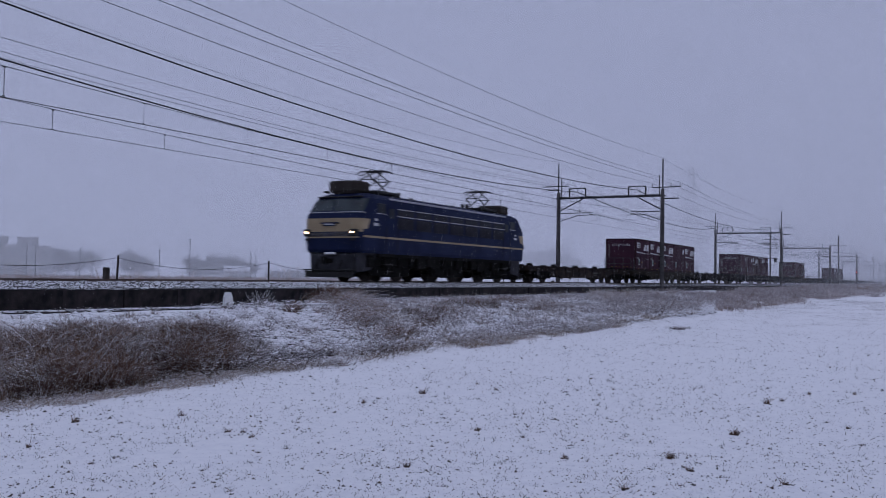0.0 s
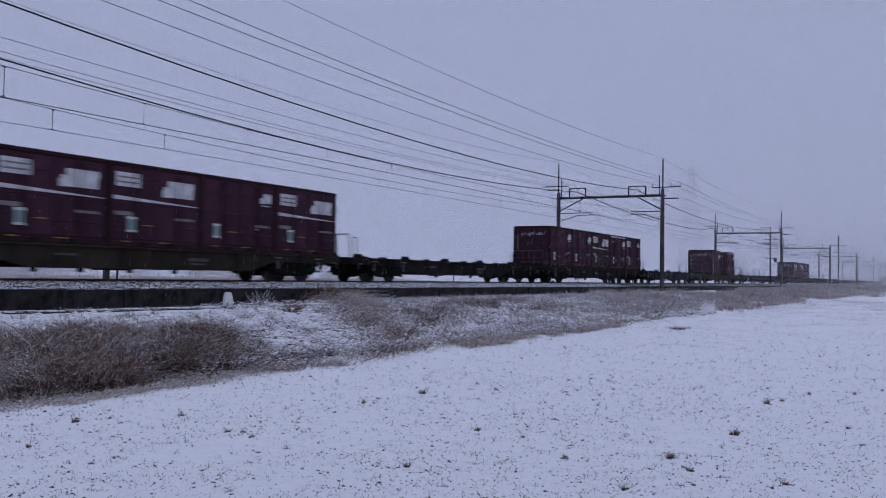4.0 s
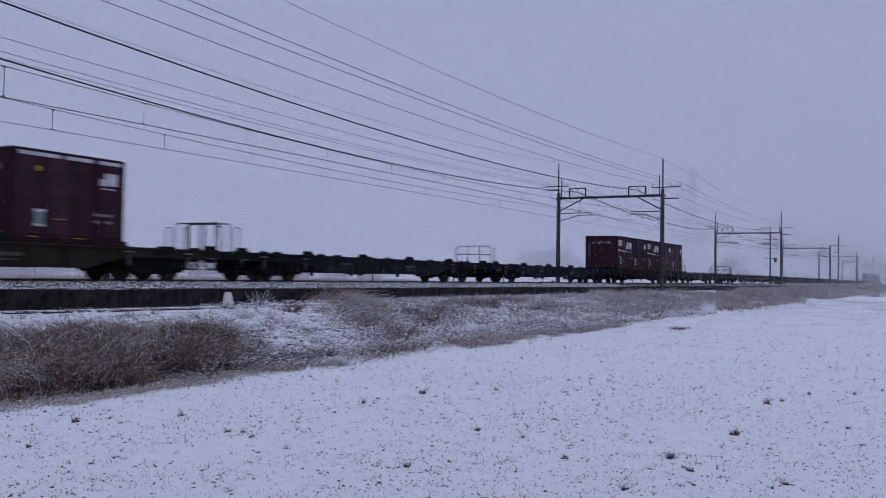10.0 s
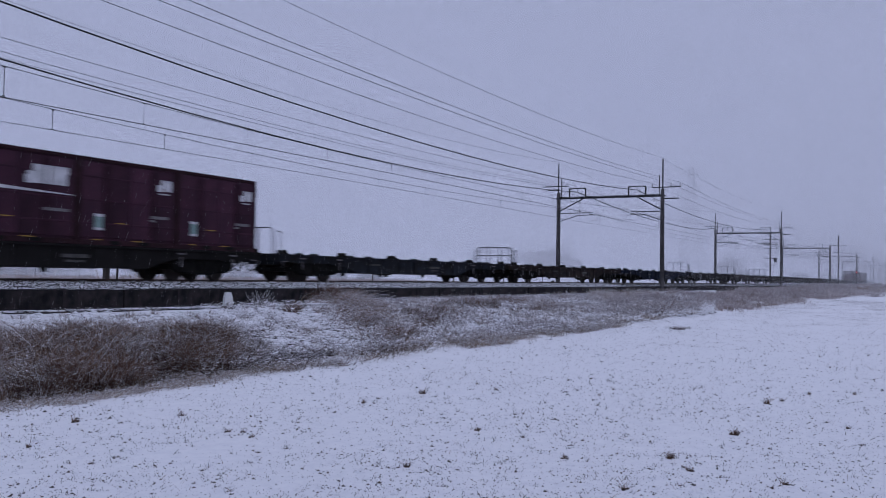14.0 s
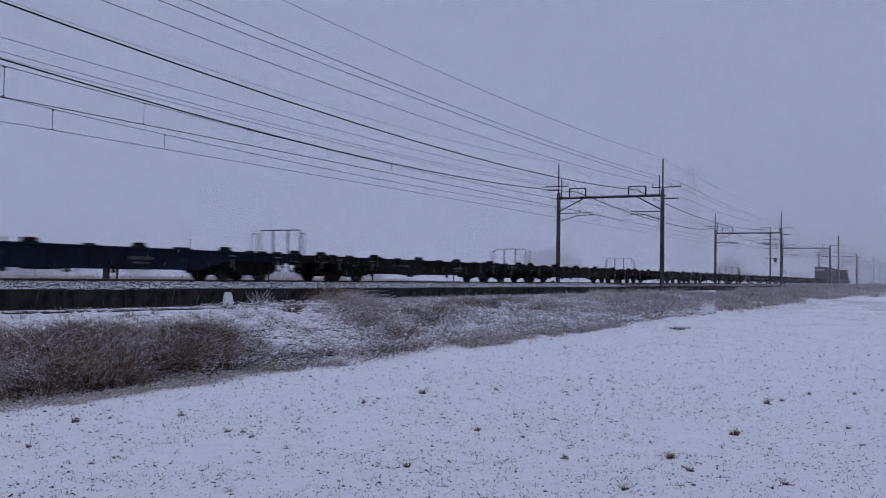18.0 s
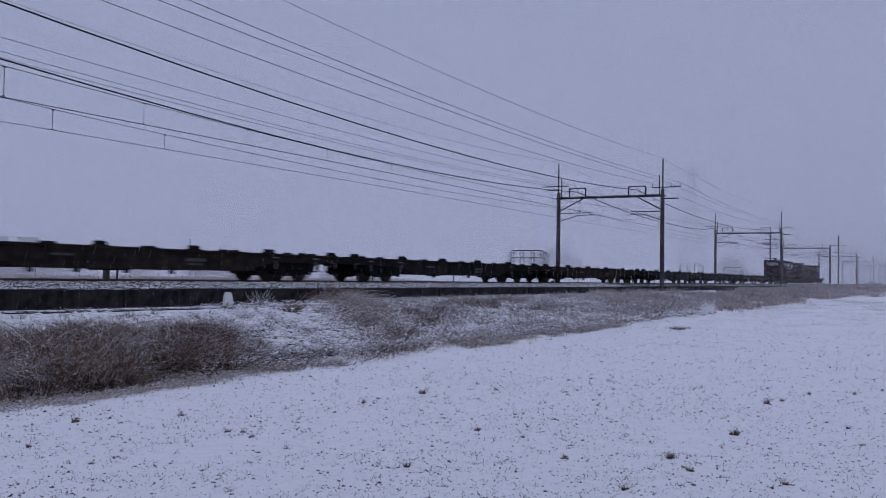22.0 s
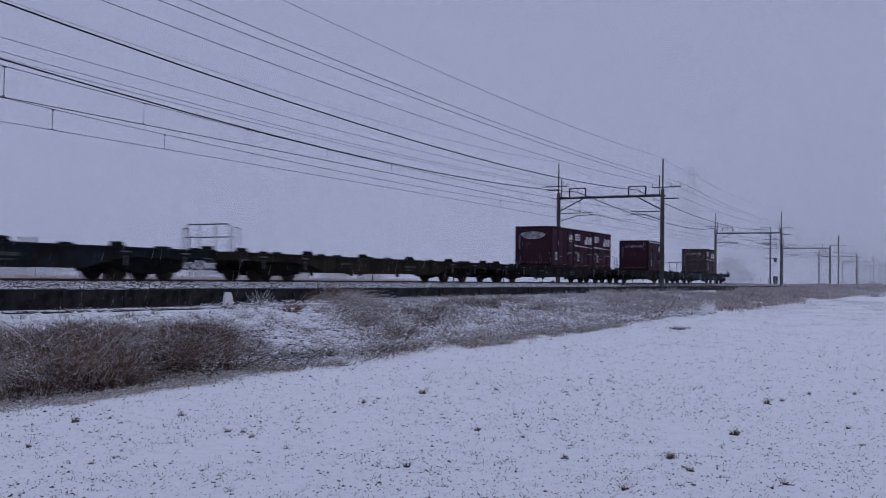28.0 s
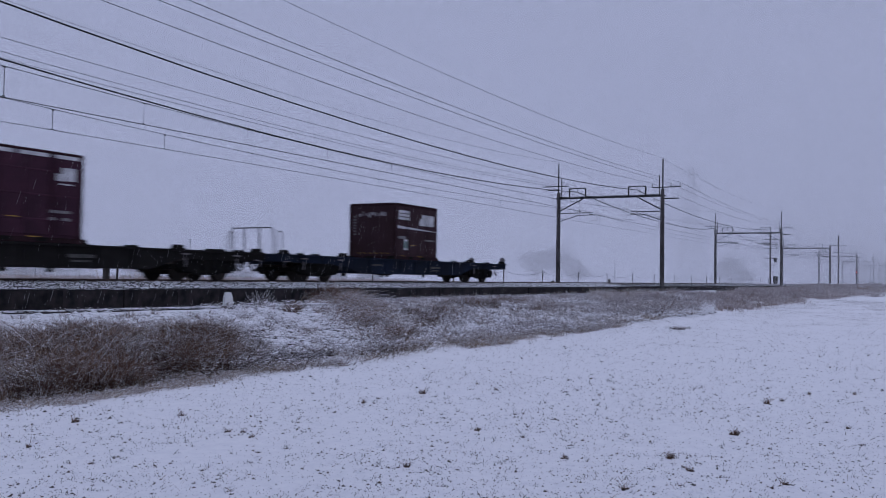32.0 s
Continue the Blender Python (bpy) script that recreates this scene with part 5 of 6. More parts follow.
def wagon(material, label, style, front_rail, rear_rail):
    w = thing("container_wagon", label, "freight wagon", "container wagons", at=(0, TRACK_Y, 0))
    side = [(-9.75, 1.0), (-9.75, 0.74), (-8.6, 0.70), (-5.75, 0.70), (-4.45, 0.345), (4.45, 0.345), (5.75, 0.70), (8.6, 0.70), (9.75, 0.74), (9.75, 1.0)]
    for s in (-1, 1):
        bm = bmesh.new()
        prism(bm, side, s * 1.06, s * 1.12)
        box(bm, 0, s * 1.16, 0.975, 19.5, 0.14, 0.05)
        box(bm, 0, s * 1.14, 0.36, 8.9, 0.1, 0.03)
        for k in range(-6, 7):
            if abs(k) < 4:
                box(bm, k * 1.25, s * 1.135, 0.66, 0.05, 0.05, 0.58)
            else:
                box(bm, k * 1.4, s * 1.135, 0.84, 0.05, 0.05, 0.24)
        sill = part("side_sill", bm, material, w)
        if s < 0:
            for row in ((1.9, -1.15, 0.68, 0.9, 0.012, 0.10), (1.9, -1.15, 0.54, 0.6, 0.012, 0.06), (-3.2, -1.15, 0.72, 0.7, 0.012, 0.07)):
                part("marking_plate", boxes(row), M_PLATE, sill, "faded grey unreadable lettering")
    bm = bmesh.new()
    box(bm, 0, 0, 0.80, 19.5, 0.5, 0.36)
    for k in range(-7, 8):
        box(bm, k * 1.3, 0, 0.88, 0.16, 2.1, 0.2)
    for e in (-1, 1):
        box(bm, e * 8.7, 0, 0.985, 2.1, 2.1, 0.03)
    part("deck_frame", bm, material, w)
    for e in (-1, 1):
        part("end_beam", boxes((e * 9.72, 0, 0.86, 0.12, 2.3, 0.3), bevel=0.02), material, w)
        bm = bmesh.new()
        rod(bm, (e * 9.75, 0, 0.86), (e * 10.12, 0, 0.86), 0.09, 8)
        box(bm, e * 10.1, 0.02, 0.86, 0.2, 0.26, 0.3, 0.04)
        pipe(bm, [(e * 9.8, 0.35, 0.8), (e * 10.0, 0.34, 0.45), (e * 10.18, 0.3, 0.62)], 0.025, 5)
        part("coupler", bm, M_BOGIE, w)
    big = meshed("container_lock", boxes((0, 0, 0.075, 0.34, 0.24, 0.15), (0, 0, 0.02, 0.5, 0.28, 0.05), bevel=0.02), M_BOGIE)
    small = meshed("lock_seat", boxes((0, 0, 0.035, 0.3, 0.22, 0.07), bevel=0.015), M_BOGIE)
    for s in (-1, 1):
        for k in range(6):
            part("container_lock", big, None, w, at=((k - 2.5) * SLOT, s * 1.08, 0.995))
        for k in range(5):
            part("lock_seat", small, None, w, at=((k - 2) * SLOT + 0.05, s * 1.08, 0.995))
    for e in (-1, 1):
        bogie(w, e * 7.1, 1.9, 0.43, WAGON_WHEELS)
    hook = meshed("bracket", boxes((0, 0, 0, 0.2, 0.1, 0.14), bevel=0.02), M_BOGIE)
    for s in (-1, 1):
        for x in (-2.6, 1.0):
            part("bracket", hook, None, w, at=(x, s * 1.0, 0.29))
    for x in (-8.3, -5.9, 5.9, 8.3):
        part("label_frame", boxes((x, -1.185, 0.86, 0.34, 0.02, 0.05), (x, -1.18, 0.60, 0.05, 0.02, 0.30), bevel=0.005), M_MARKGREY, w, "pale label frame over the bogie")
    for e in (-1, 1):
        bm = bmesh.new()
        for s in (-0.5, 0.5):
            pipe(bm, [(e * 9.7, s, 0.72), (e * 9.85, s, 0.42), (e * 10.05, s * 0.9, 0.36), (e * 10.2, s * 0.85, 0.44)], 0.028, 5)
        part("brake_hose", bm, M_BOGIE, w)
    part("air_tank", rods(((-1.2, 0.2, 0.5), (0.1, 0.2, 0.5), 0.2), n=10), M_BOGIE, w)
    part("brake_cylinder", rods(((0.8, -0.3, 0.52), (1.9, -0.3, 0.52), 0.17), n=10), M_BOGIE, w)
    bm = bmesh.new()
    pipe(bm, [(9.5, -1.2, 0.5), (9.5, -1.2, 0.72), (9.2, -1.2, 0.74)], 0.016, 5)
    pipe(bm, [(-9.5, -1.2, 0.5), (-9.5, -1.2, 0.72), (-9.2, -1.2, 0.74)], 0.016, 5)
    part("step_iron", bm, M_MARKGREY, w, "pale grab iron")
    if front_rail:
        railing(w, -9.9, style)
    if rear_rail:
        railing(w, 9.9, style)
    return w


BLUE_WAGONS, OLIVE_WAGONS, SLATE_WAGONS, BROWN_WAGONS = (0, 11, 15), (21, 17, 3), (4, 5, 13, 16, 18), (6, 8, 9, 12, 22)
LABELS = {"g": "empty-ended container flat wagon in grimy dark grey", "o": "container flat wagon in dusty olive brown", "b": "container flat wagon in faded blue paint", "s": "container flat wagon in worn slate grey", "r": "container flat wagon in rusty dark brown"}
master = {}
WAGONS = {}
for k in range(23):
    col = "b" if k in BLUE_WAGONS else "o" if k in OLIVE_WAGONS else "s" if k in SLATE_WAGONS else "r" if k in BROWN_WAGONS else "g"
    style = 1 if k in (3, 19, 12, 6, 15, 21) else 0
    fr, rr = k < 22 and k not in (2, 5, 7, 10, 11, 14), k in (11, 17)
    key = (col, style, fr, rr)
    if key not in master:
        w = wagon({"b": M_FRAME_BLUE, "o": M_FRAME_OLIVE, "g": M_FRAME_GREY, "s": M_FRAME_SLATE, "r": M_FRAME_BROWN}[col], LABELS[col], style, fr, rr)
        master[key] = w
    else:
        w = copy_thing(master[key], Matrix.Translation((0, TRACK_Y, 0)))
    WAGONS[k] = w
    if k == 6:
        railing(w, -9.45, 1)
    MOVING.append((w, TAIL - PITCH * (k + 0.5) + view_offset(k), 0.0))

# round tail boards on the last wagon
bm = bmesh.new()
for s in (-1, 1):
    rod(bm, (9.74, s * 0.95, 1.22), (9.80, s * 0.95, 1.22), 0.15, 16)
    rod(bm, (9.76, s * 0.95, 0.95), (9.76, s * 0.95, 1.2), 0.025, 6)
part("tail_disc", bm, M_MARKGREY, WAGONS[0], "round tail disc on a short stem")


CL, CW, CH = 3.715, 2.45, 2.49


def container(kind):
    """A twelve-foot container with ribbed ends, side doors and markings."""
    body = M_BROWN if kind == "D" else M_MAROON
    what = {"A": "maroon freight container with a small white emblem", "B": "maroon freight container with white panel, stripe and emblem",
            "C": "maroon freight container with a white top band", "D": "aged brown freight container with white panel and stripe", "E": "maroon freight container with a white panel and emblem", "F": "maroon freight container with a white patch on its end"}[kind]
    c = thing("freight_container", what, "container", "freight containers", at=(0, TRACK_Y, 1.0))
    part("body", boxes((0, 0, CH / 2 + 0.03, CL - 0.10, CW - 0.10, CH - 0.12)), body, c)
    post = meshed("corner_post", boxes((0, 0, 0, 0.12, 0.12, CH), bevel=0.012), M_DARKRED)
    for ex in (-1, 1):
        for s in (-1, 1):
            part("corner_post", post, None, c, at=(ex * (CL / 2 - 0.06), s * (CW / 2 - 0.06), CH / 2))
    part("top_frame", boxes((0, -CW / 2 + 0.05, CH - 0.05, CL - 0.24, 0.10, 0.10), (0, CW / 2 - 0.05, CH - 0.05, CL - 0.24, 0.10, 0.10), (-CL / 2 + 0.05, 0, CH - 0.05, 0.1, CW - 0.24, 0.1), (CL / 2 - 0.05, 0, CH - 0.05, 0.1, CW - 0.24, 0.1), bevel=0.008), M_DARKRED, c)
    part("base_frame", boxes((0, -CW / 2 + 0.05, 0.08, CL - 0.24, 0.10, 0.14), (0, CW / 2 - 0.05, 0.08, CL - 0.24, 0.10, 0.14), (-CL / 2 + 0.05, 0, 0.08, 0.1, CW - 0.24, 0.14), (CL / 2 - 0.05, 0, 0.08, 0.1, CW - 0.24, 0.14), bevel=0.008), M_DARKRED, c)
    part("roof", boxes((0, 0, CH - 0.02, CL - 0.22, CW - 0.22, 0.03)), body, c)
    leaf = bmesh.new()
    box(leaf, 0, 0, 0, 0.86, 0.05, CH - 0.36, 0.012)
    leaf = meshed("door", leaf, M_MAROON2 if kind != "D" else M_BROWN)
    drib = meshed("door_rib", boxes((0, 0, 0, 0.8, 0.03, 0.05), bevel=0.008), M_MAROON2 if kind != "D" else M_BROWN)
    barm = meshed("lock_bar", rods(((0, 0, -1.0), (0, 0, 1.0), 0.016)), M_DARKRED)
    for s in (-1, 1):
        for k in range(4):
            d = part("door", leaf, None, c, at=((k - 1.5) * 0.875, s * (CW / 2 - 0.035), CH / 2 + 0.04))
            part("lock_bar", barm, None, d, at=(0.33 * (-1) ** k, s * 0.045, 0))
            for z in (-0.66, 0, 0.66):
                part("door_rib", drib, None, d, at=(0, s * 0.022, z))
    rib = bmesh.new()
    wave = []
    for k in range(-5, 6):
        wave += [(k * 0.2 - 0.10, 0.0), (k * 0.2 - 0.055, 0.0), (k * 0.2 - 0.035, 0.035), (k * 0.2 + 0.035, 0.035), (k * 0.2 + 0.055, 0.0)]
    wave.append((1.1, 0.0))
    low = [rib.verts.new((-d, y, 0.16)) for y, d in wave]
    high = [rib.verts.new((-d, y, CH - 0.11)) for y, d in wave]
    for i in range(len(wave) - 1):
        rib.faces.new((low[i + 1], low[i], high[i], high[i + 1]))
    rib = meshed("end_panel", rib, body)
    for e in (-1, 1):
        part("end_panel", rib, None, c, at=pose(e * (CL / 2 - 0.042), 0, 0, 0, 0, 0 if e < 0 else 180))
    # markings, a little proud of the doors
    yy = -(CW / 2 + 0.006)
    mk1 = lambda *rows: boxes(*[(x, yy, z, sx, 0.008, sz) for x, z, sx, sz in rows])
    def bars(*rows):
        for q in rows:
            part("caption_bar", mk1(q), M_MARKGREY, c, "grey unreadable caption")

    if kind in "AF":
        part("emblem", mk1((1.14, 1.83, 0.24, 0.2), (1.24, 1.97, 0.1, 0.24), (1.47, 1.92, 0.3, 0.34), (1.32, 1.66, 0.4, 0.04)), M_MARK, c, "white painted emblem")
        bars((1.15, 0.92, 0.72, 0.09), (0.85, 0.81, 0.22, 0.06))
    if kind in "BDE":
        part("white_panel", mk1((-1.15, 1.98, 0.92, 0.42)), M_MARK, c, "white painted panel")
        part("panel_lines", boxes((-1.15, yy - 0.006, 2.05, 0.8, 0.004, 0.05), (-1.15, yy - 0.006, 1.9, 0.8, 0.004, 0.05)), M_MARKGREY, c)
        if kind == "E":
            part("emblem", mk1((1.1, 1.95, 0.3, 0.32), (1.4, 1.9, 0.25, 0.16)), M_MARK, c, "white painted emblem")
        else:
            part("emblem", mk1((0.98, 1.99, 1.12, 0.20), (0.88, 1.74, 1.24, 0.31), (0.30, 1.68, 0.22, 0.22)), M_MARK, c, "large white painted emblem")
            bm = bmesh.new()
            prism(bm, [(-1.7, 1.50), (-1.7, 1.38), (1.72, 1.345), (1.72, 1.365)], yy - 0.004, yy + 0.004)
            part("white_stripe", bm, M_MARK, c, "white painted stripe")
        bars((1.15, 0.92, 0.85, 0.08), (-1.3, 0.98, 0.7, 0.12))
    if kind == "C":
        part("top_band", mk1((-1.0, 2.36, 1.3, 0.10), (0.25, 2.36, 0.9, 0.10), (1.3, 2.36, 0.75, 0.10)), M_MARK, c, "white band below the roof")
        part("emblem", mk1((1.08, 1.80, 0.26, 0.2), (1.18, 1.95, 0.1, 0.24), (1.42, 1.9, 0.32, 0.36), (1.28, 1.62, 0.42, 0.04)), M_MARK, c, "white painted emblem")
        bars((1.1, 0.86, 0.7, 0.08), (0.85, 0.66, 0.2, 0.08), (1.3, 0.66, 0.25, 0.08))
        part("yellow_tag", mk1((-1.05, 1.98, 0.14, 0.14)), M_YELLOW, c, "small yellow tag")
    part("placard", mk1((-1.15 if kind in "AF" else -1.0, 0.66, 0.30, 0.42)), M_PLACARD, c, "pale green paper placard")
    px_ = -1.15 if kind in "AF" else -1.0
    for z, h_ in ((0.86, 0.08), (0.47, 0.07)):
        part("placard_rim", boxes((px_, yy - 0.006, z, 0.34, 0.004, h_)), M_MARK, c)
    for x, z, w_ in ((-0.35, 0.66, 0.36), (0.3, 0.16, 0.4), (-1.2, 0.16, 0.3)):
        part("hazard_dash", mk1((x, z, w_, 0.028)), M_YELLOW, c, "small yellow dash")
    # flat dark plates stand in for the shade inside the fork pockets
    for x in (-0.55, 0.55):
        part("fork_pocket", mk1((x, 0.09, 0.36, 0.1)), M_BOGIE, c)
    xx = -(CL / 2 - 0.012)
    bm = bmesh.new()
    if kind == "F":
        outline = [(0.82 * math.cos(a) * (1 + 0.1 * math.sin(3 * a)), 1.93 + 0.24 * math.sin(a)) for a in np.linspace(0, 6.283, 18, endpoint=False)]
        face = [[bm.verts.new((xx + dx_, y_ + 0.05, z_)) for y_, z_ in outline] for dx_ in (-0.008, 0.004)]
        bm.faces.new(face[0])
        for i in range(18):
            bm.faces.new((face[0][i], face[1][i], face[1][i - 17], face[0][i - 17]))
        bmesh.ops.recalc_face_normals(bm, faces=bm.faces)
        part("end_patch", bm, M_SMEAR, c, "large white painted patch on the ribbed end")
    else:
        for k in range(9):
            box(bm, xx, -0.66 + 0.165 * k, 2.0 + 0.03 * math.sin(k * 2.1), 0.012, 0.08 + 0.03 * math.sin(k * 1.7), 0.17 + 0.05 * math.sin(k * 2.9))
        part("end_lettering", bm, M_SMEAR, c, "worn white unreadable lettering on the ribbed end")
    for k in range(7):
        part("end_mark", boxes((xx, 0.94, 1.12 + 0.13 * k, 0.012, 0.10, 0.07)), M_MARKGREY, c, "small pale unreadable mark")
    part("end_dashes", boxes(*[(xx, y, 0.27, 0.012, 0.12, 0.03) for y in (-0.8, -0.5, -0.2, 0.1, 0.4, 0.7)]), M_YELLOW, c)
    return c


LOADS = ((21, "BBBAB"), (19, "AADCE"), (17, "-A-C-"), (14, "BABAA"), (2, "--FBB"), (1, "--C--"), (0, "--D--"))
boxes_made = {}
for k, row in LOADS:
    for s, kind in enumerate(row):
        if kind == "-":
            continue
        if kind not in boxes_made:
            c = boxes_made[kind] = container(kind)
        else:
            c = copy_thing(boxes_made[kind], Matrix.Translation((0, TRACK_Y, 1.0)))
        MOVING.append((c, TAIL - PITCH * (k + 0.5) + view_offset(k) + (s - 2) * SLOT, 1.0))

# ---- the locomotive ----
LEN = 16.85
RINGS = ((1.20, 0.14, 1.36, 0.34), (1.32, 0.05, 1.40, 0.36), (1.95, 0.0, 1.40, 0.36), (2.62, 0.03, 1.40, 0.36), (2.84, 0.12, 1.40, 0.36), (2.93, 0.20, 1.395, 0.38),
         (3.50, 0.66, 1.35, 0.42), (3.60, 0.76, 1.28, 0.45), (3.70, 0.95, 1.12, 0.45), (3.76, 1.2, 0.85, 0.4))


def ring_at(z):
    zs = [r[0] for r in RINGS]
    return [float(np.interp(z, zs, [r[i] for r in RINGS])) for i in (1, 2, 3)]


def nose(z, off=0.0, side_x=2.2):
    """Half outline of the body at a height, round one cab: from one side to the other."""
    inset, hw, rad = ring_at(z)
    hw, inset = hw + off, inset - off
    pts = [(side_x, hw)]
    for k in range(6):
        a = radians(90 + 18 * k)
        pts.append((inset + rad + rad * math.cos(a), hw - rad + rad * math.sin(a)))
    for y in (0.5, 0.0, -0.5):
        pts.append((inset - 0.05 * (1 - abs(y)), y))
    for k in range(6):
        a = radians(180 + 18 * k)
        pts.append((inset + rad + rad * math.cos(a), -hw + rad + rad * math.sin(a)))
    pts.append((side_x, -hw))
    return pts


def patch(zs, i0, i1, off, side_x=2.2, flip=False):
    """A thin skin lying on the cab between heights and along part of the outline; flip: on the other cab."""
    bm = bmesh.new()
    rows = []
    for z in zs:
        a = [bm.verts.new((LEN - x if flip else x, y, z)) for x, y in nose(z, off, side_x)[i0:i1 + 1]]
        b = [bm.verts.new((LEN - x if flip else x, y, z)) for x, y in nose(z, off - 0.02, side_x)[i0:i1 + 1]]
        rows.append((a, b))
    n_ = i1 - i0
    for (a, b), (c, d) in zip(rows, rows[1:]):
        for i in range(n_):
            bm.faces.new((a[i], a[i + 1], c[i + 1], c[i]))
            bm.faces.new((b[i], d[i], d[i + 1], b[i + 1]))
        for i in (0, n_):
            bm.faces.new((a[i], c[i], d[i], b[i]))
    for (a, b) in (rows[0], rows[-1]):
        for i in range(n_):
            bm.faces.new((a[i], b[i], b[i + 1], a[i + 1]))
    bmesh.ops.recalc_face_normals(bm, faces=bm.faces)
    return bm


def pantograph(parent, x):
    p = part("pantograph", boxes((x, 0, 3.92, 1.9, 1.5, 0.12), bevel=0.02), M_BLACK, parent, "raised diamond pantograph touching the wire")
    for s in (-0.42, 0.42):
        for e in (-1, 1):
            part("lower_arm", rods(((x + e * 0.42, s, 3.98), (x - e * 0.62, s * 0.9, 4.5), 0.035)), M_STEEL, p)
            part("upper_arm", rods(((x - e * 0.62, s * 0.9, 4.5), (x + e * 0.38, s * 0.5, 4.92), 0.028)), M_STEEL, p)
    for e in (-1, 1):
        part("cross_tube", rods(((x + e * 0.62, -0.4, 4.5), (x + e * 0.62, 0.4, 4.5), 0.025)), M_STEEL, p)
        bm = bmesh.new()
        pipe(bm, [(x + e * 0.22, -0.82, 4.80), (x + e * 0.22, -0.6, 4.91), (x + e * 0.22, 0.6, 4.91), (x + e * 0.22, 0.82, 4.80)], 0.03, 6)
        part("contact_strip", bm, M_STEEL, p)
        for s in (-1, 1):
            part("insulator", rods(((x + e * 0.75, s * 0.6, 3.66), (x + e * 0.75, s * 0.6, 3.9), 0.09), n=8), M_BLACK, p)
    part("head_frame", boxes((x, 0, 4.90, 0.9, 0.08, 0.05)), M_STEEL, p)


def locomotive():
    L = thing("electric_locomotive", "blue electric locomotive with cream front and lit headlights", "locomotive", at=(0, TRACK_Y, 0))
    bm = bmesh.new()
    loops = []
    for z in [r[0] for r in RINGS]:
        f = nose(z)
        loop = [(x, y) for x, y in f] + [(LEN - x, y) for x, y in f[::-1]]
        loops.append([bm.verts.new((x, y, z)) for x, y in loop])
    for a, b in zip(loops, loops[1:]):
        for i in range(len(a)):
            j = (i + 1) % len(a)
            bm.faces.new((a[i], a[j], b[j], b[i]))
    bm.faces.new(loops[-1])
    bm.faces.new(loops[0][::-1])
    bmesh.ops.recalc_face_normals(bm, faces=bm.faces)
    part("body_shell", bm, M_BLUE, L, "glossy dark blue body")
    for fl in (False, True):
        part("cream_panel", patch([2.06, 2.3, 2.62], 1, 15, 0.006, 0.62, flip=fl), M_CREAM, L, "cream painted front band")
        for s in (-1, 1):
            bm = bmesh.new()
            prism(bm, [(LEN - x if fl else x, z) for x, z in ((0.34, 2.19), (0.66, 2.19), (0.88, 2.62), (0.34, 2.62))], s * 1.399, s * 1.410)
            part("cream_flank", bm, M_CREAM, L, "slanting end of the cream front band")
        part("cream_strip", patch([1.80, 1.86], 3, 13, 0.006, flip=fl), M_CREAM, L)
        part("windscreen", patch([2.93, 3.15, 3.48], 2, 14, 0.01, flip=fl), M_GLASS, L, "dark raked wrap-around windscreen")
        w_ = lambda x: LEN - x if fl else x
        e = -1 if fl else 1
        part("window_pillar", rods(((w_(0.14), 0, 2.93), (w_(0.62), 0, 3.42), 0.035), ((w_(0.26), 1.12, 2.94), (w_(0.78), 1.1, 3.42), 0.045), ((w_(0.26), -1.12, 2.94), (w_(0.78), -1.1, 3.42), 0.045)), M_BLUE, L)
        part("sill_strip", patch([2.86, 2.89], 1, 15, 0.012, flip=fl), M_CHROME, L, "thin bright strip under the windscreen")
        part("visor", boxes((w_(0.74), 0, 3.56, 0.34, 2.2, 0.06), bevel=0.025), M_BLACK, L)
        g = part("grille", boxes((w_(-0.01), 0, 1.95, 0.05, 1.9, 0.16)), M_BLACK, L)
        part("grille_bar", boxes(*[(w_(-0.045), 0, 1.885 + 0.032 * k, 0.03, 1.9, 0.012) for k in range(5)]), M_MARKGREY, g)
        em = part("emblem", boxes((w_(-0.05), 0, 2.36, 0.05, 0.62, 0.14), (w_(-0.05), 0, 2.42, 0.04, 0.95, 0.05), bevel=0.015), M_BLUE, L, "bright winged emblem plate")
        part("emblem_rim", boxes((w_(-0.08), 0, 2.36, 0.015, 0.5, 0.06)), M_CHROME, em)
        for s in (-1, 1):
            h = part("headlight", boxes((w_(0.06), s * 1.16, 2.02, 0.26, 0.34, 0.3), bevel=0.04), M_BLACK, L)
            bm = bmesh.new()
            box(bm, w_(-0.085), s * 1.14, 2.03, 0.03, 0.17, 0.08, 0.02)
            part("lens", bm, M_LAMP if not fl else M_GLASS, h, "warm glowing headlight lens" if not fl else "unlit headlight lens")
            part("marker_lamp", boxes((w_(-0.03), s * 1.16, 1.74, 0.06, 0.2, 0.1), bevel=0.02), M_BLACK, L)
        part("skirt", patch([1.20, 1.22], 1, 15, -0.03, flip=fl), M_BLACK, L)
        for s in (-1, 1):
            bm = bmesh.new()
            prism(bm, [(w_(0.22), 1.2), (w_(1.75), 1.2), (w_(1.35), 0.5), (w_(0.30), 0.38)], s * 1.06, s * 1.16)
            part("apron", bm, M_GREYSKIRT, L, "grey lower apron below the cab")
        part("front_apron", boxes((w_(0.2), 0, 0.72, 0.12, 2.2, 0.9), bevel=0.05), M_GREYSKIRT, L)
        bm = bmesh.new()
        box(bm, w_(0.0), 0, 0.30, 0.14, 2.4, 0.26, 0.03)
        box(bm, w_(-0.02), 0, 0.48, 0.3, 2.5, 0.05, 0.01)
        part("snow_plough", bm, M_BLACK, L)
        bm = bmesh.new()
        rod(bm, (w_(0.1), 0, 0.86), (w_(-0.28), 0, 0.86), 0.1, 8)
        box(bm, w_(-0.32), 0.02, 0.86, 0.22, 0.28, 0.34, 0.05)
        part("coupler", bm, M_BOGIE, L)
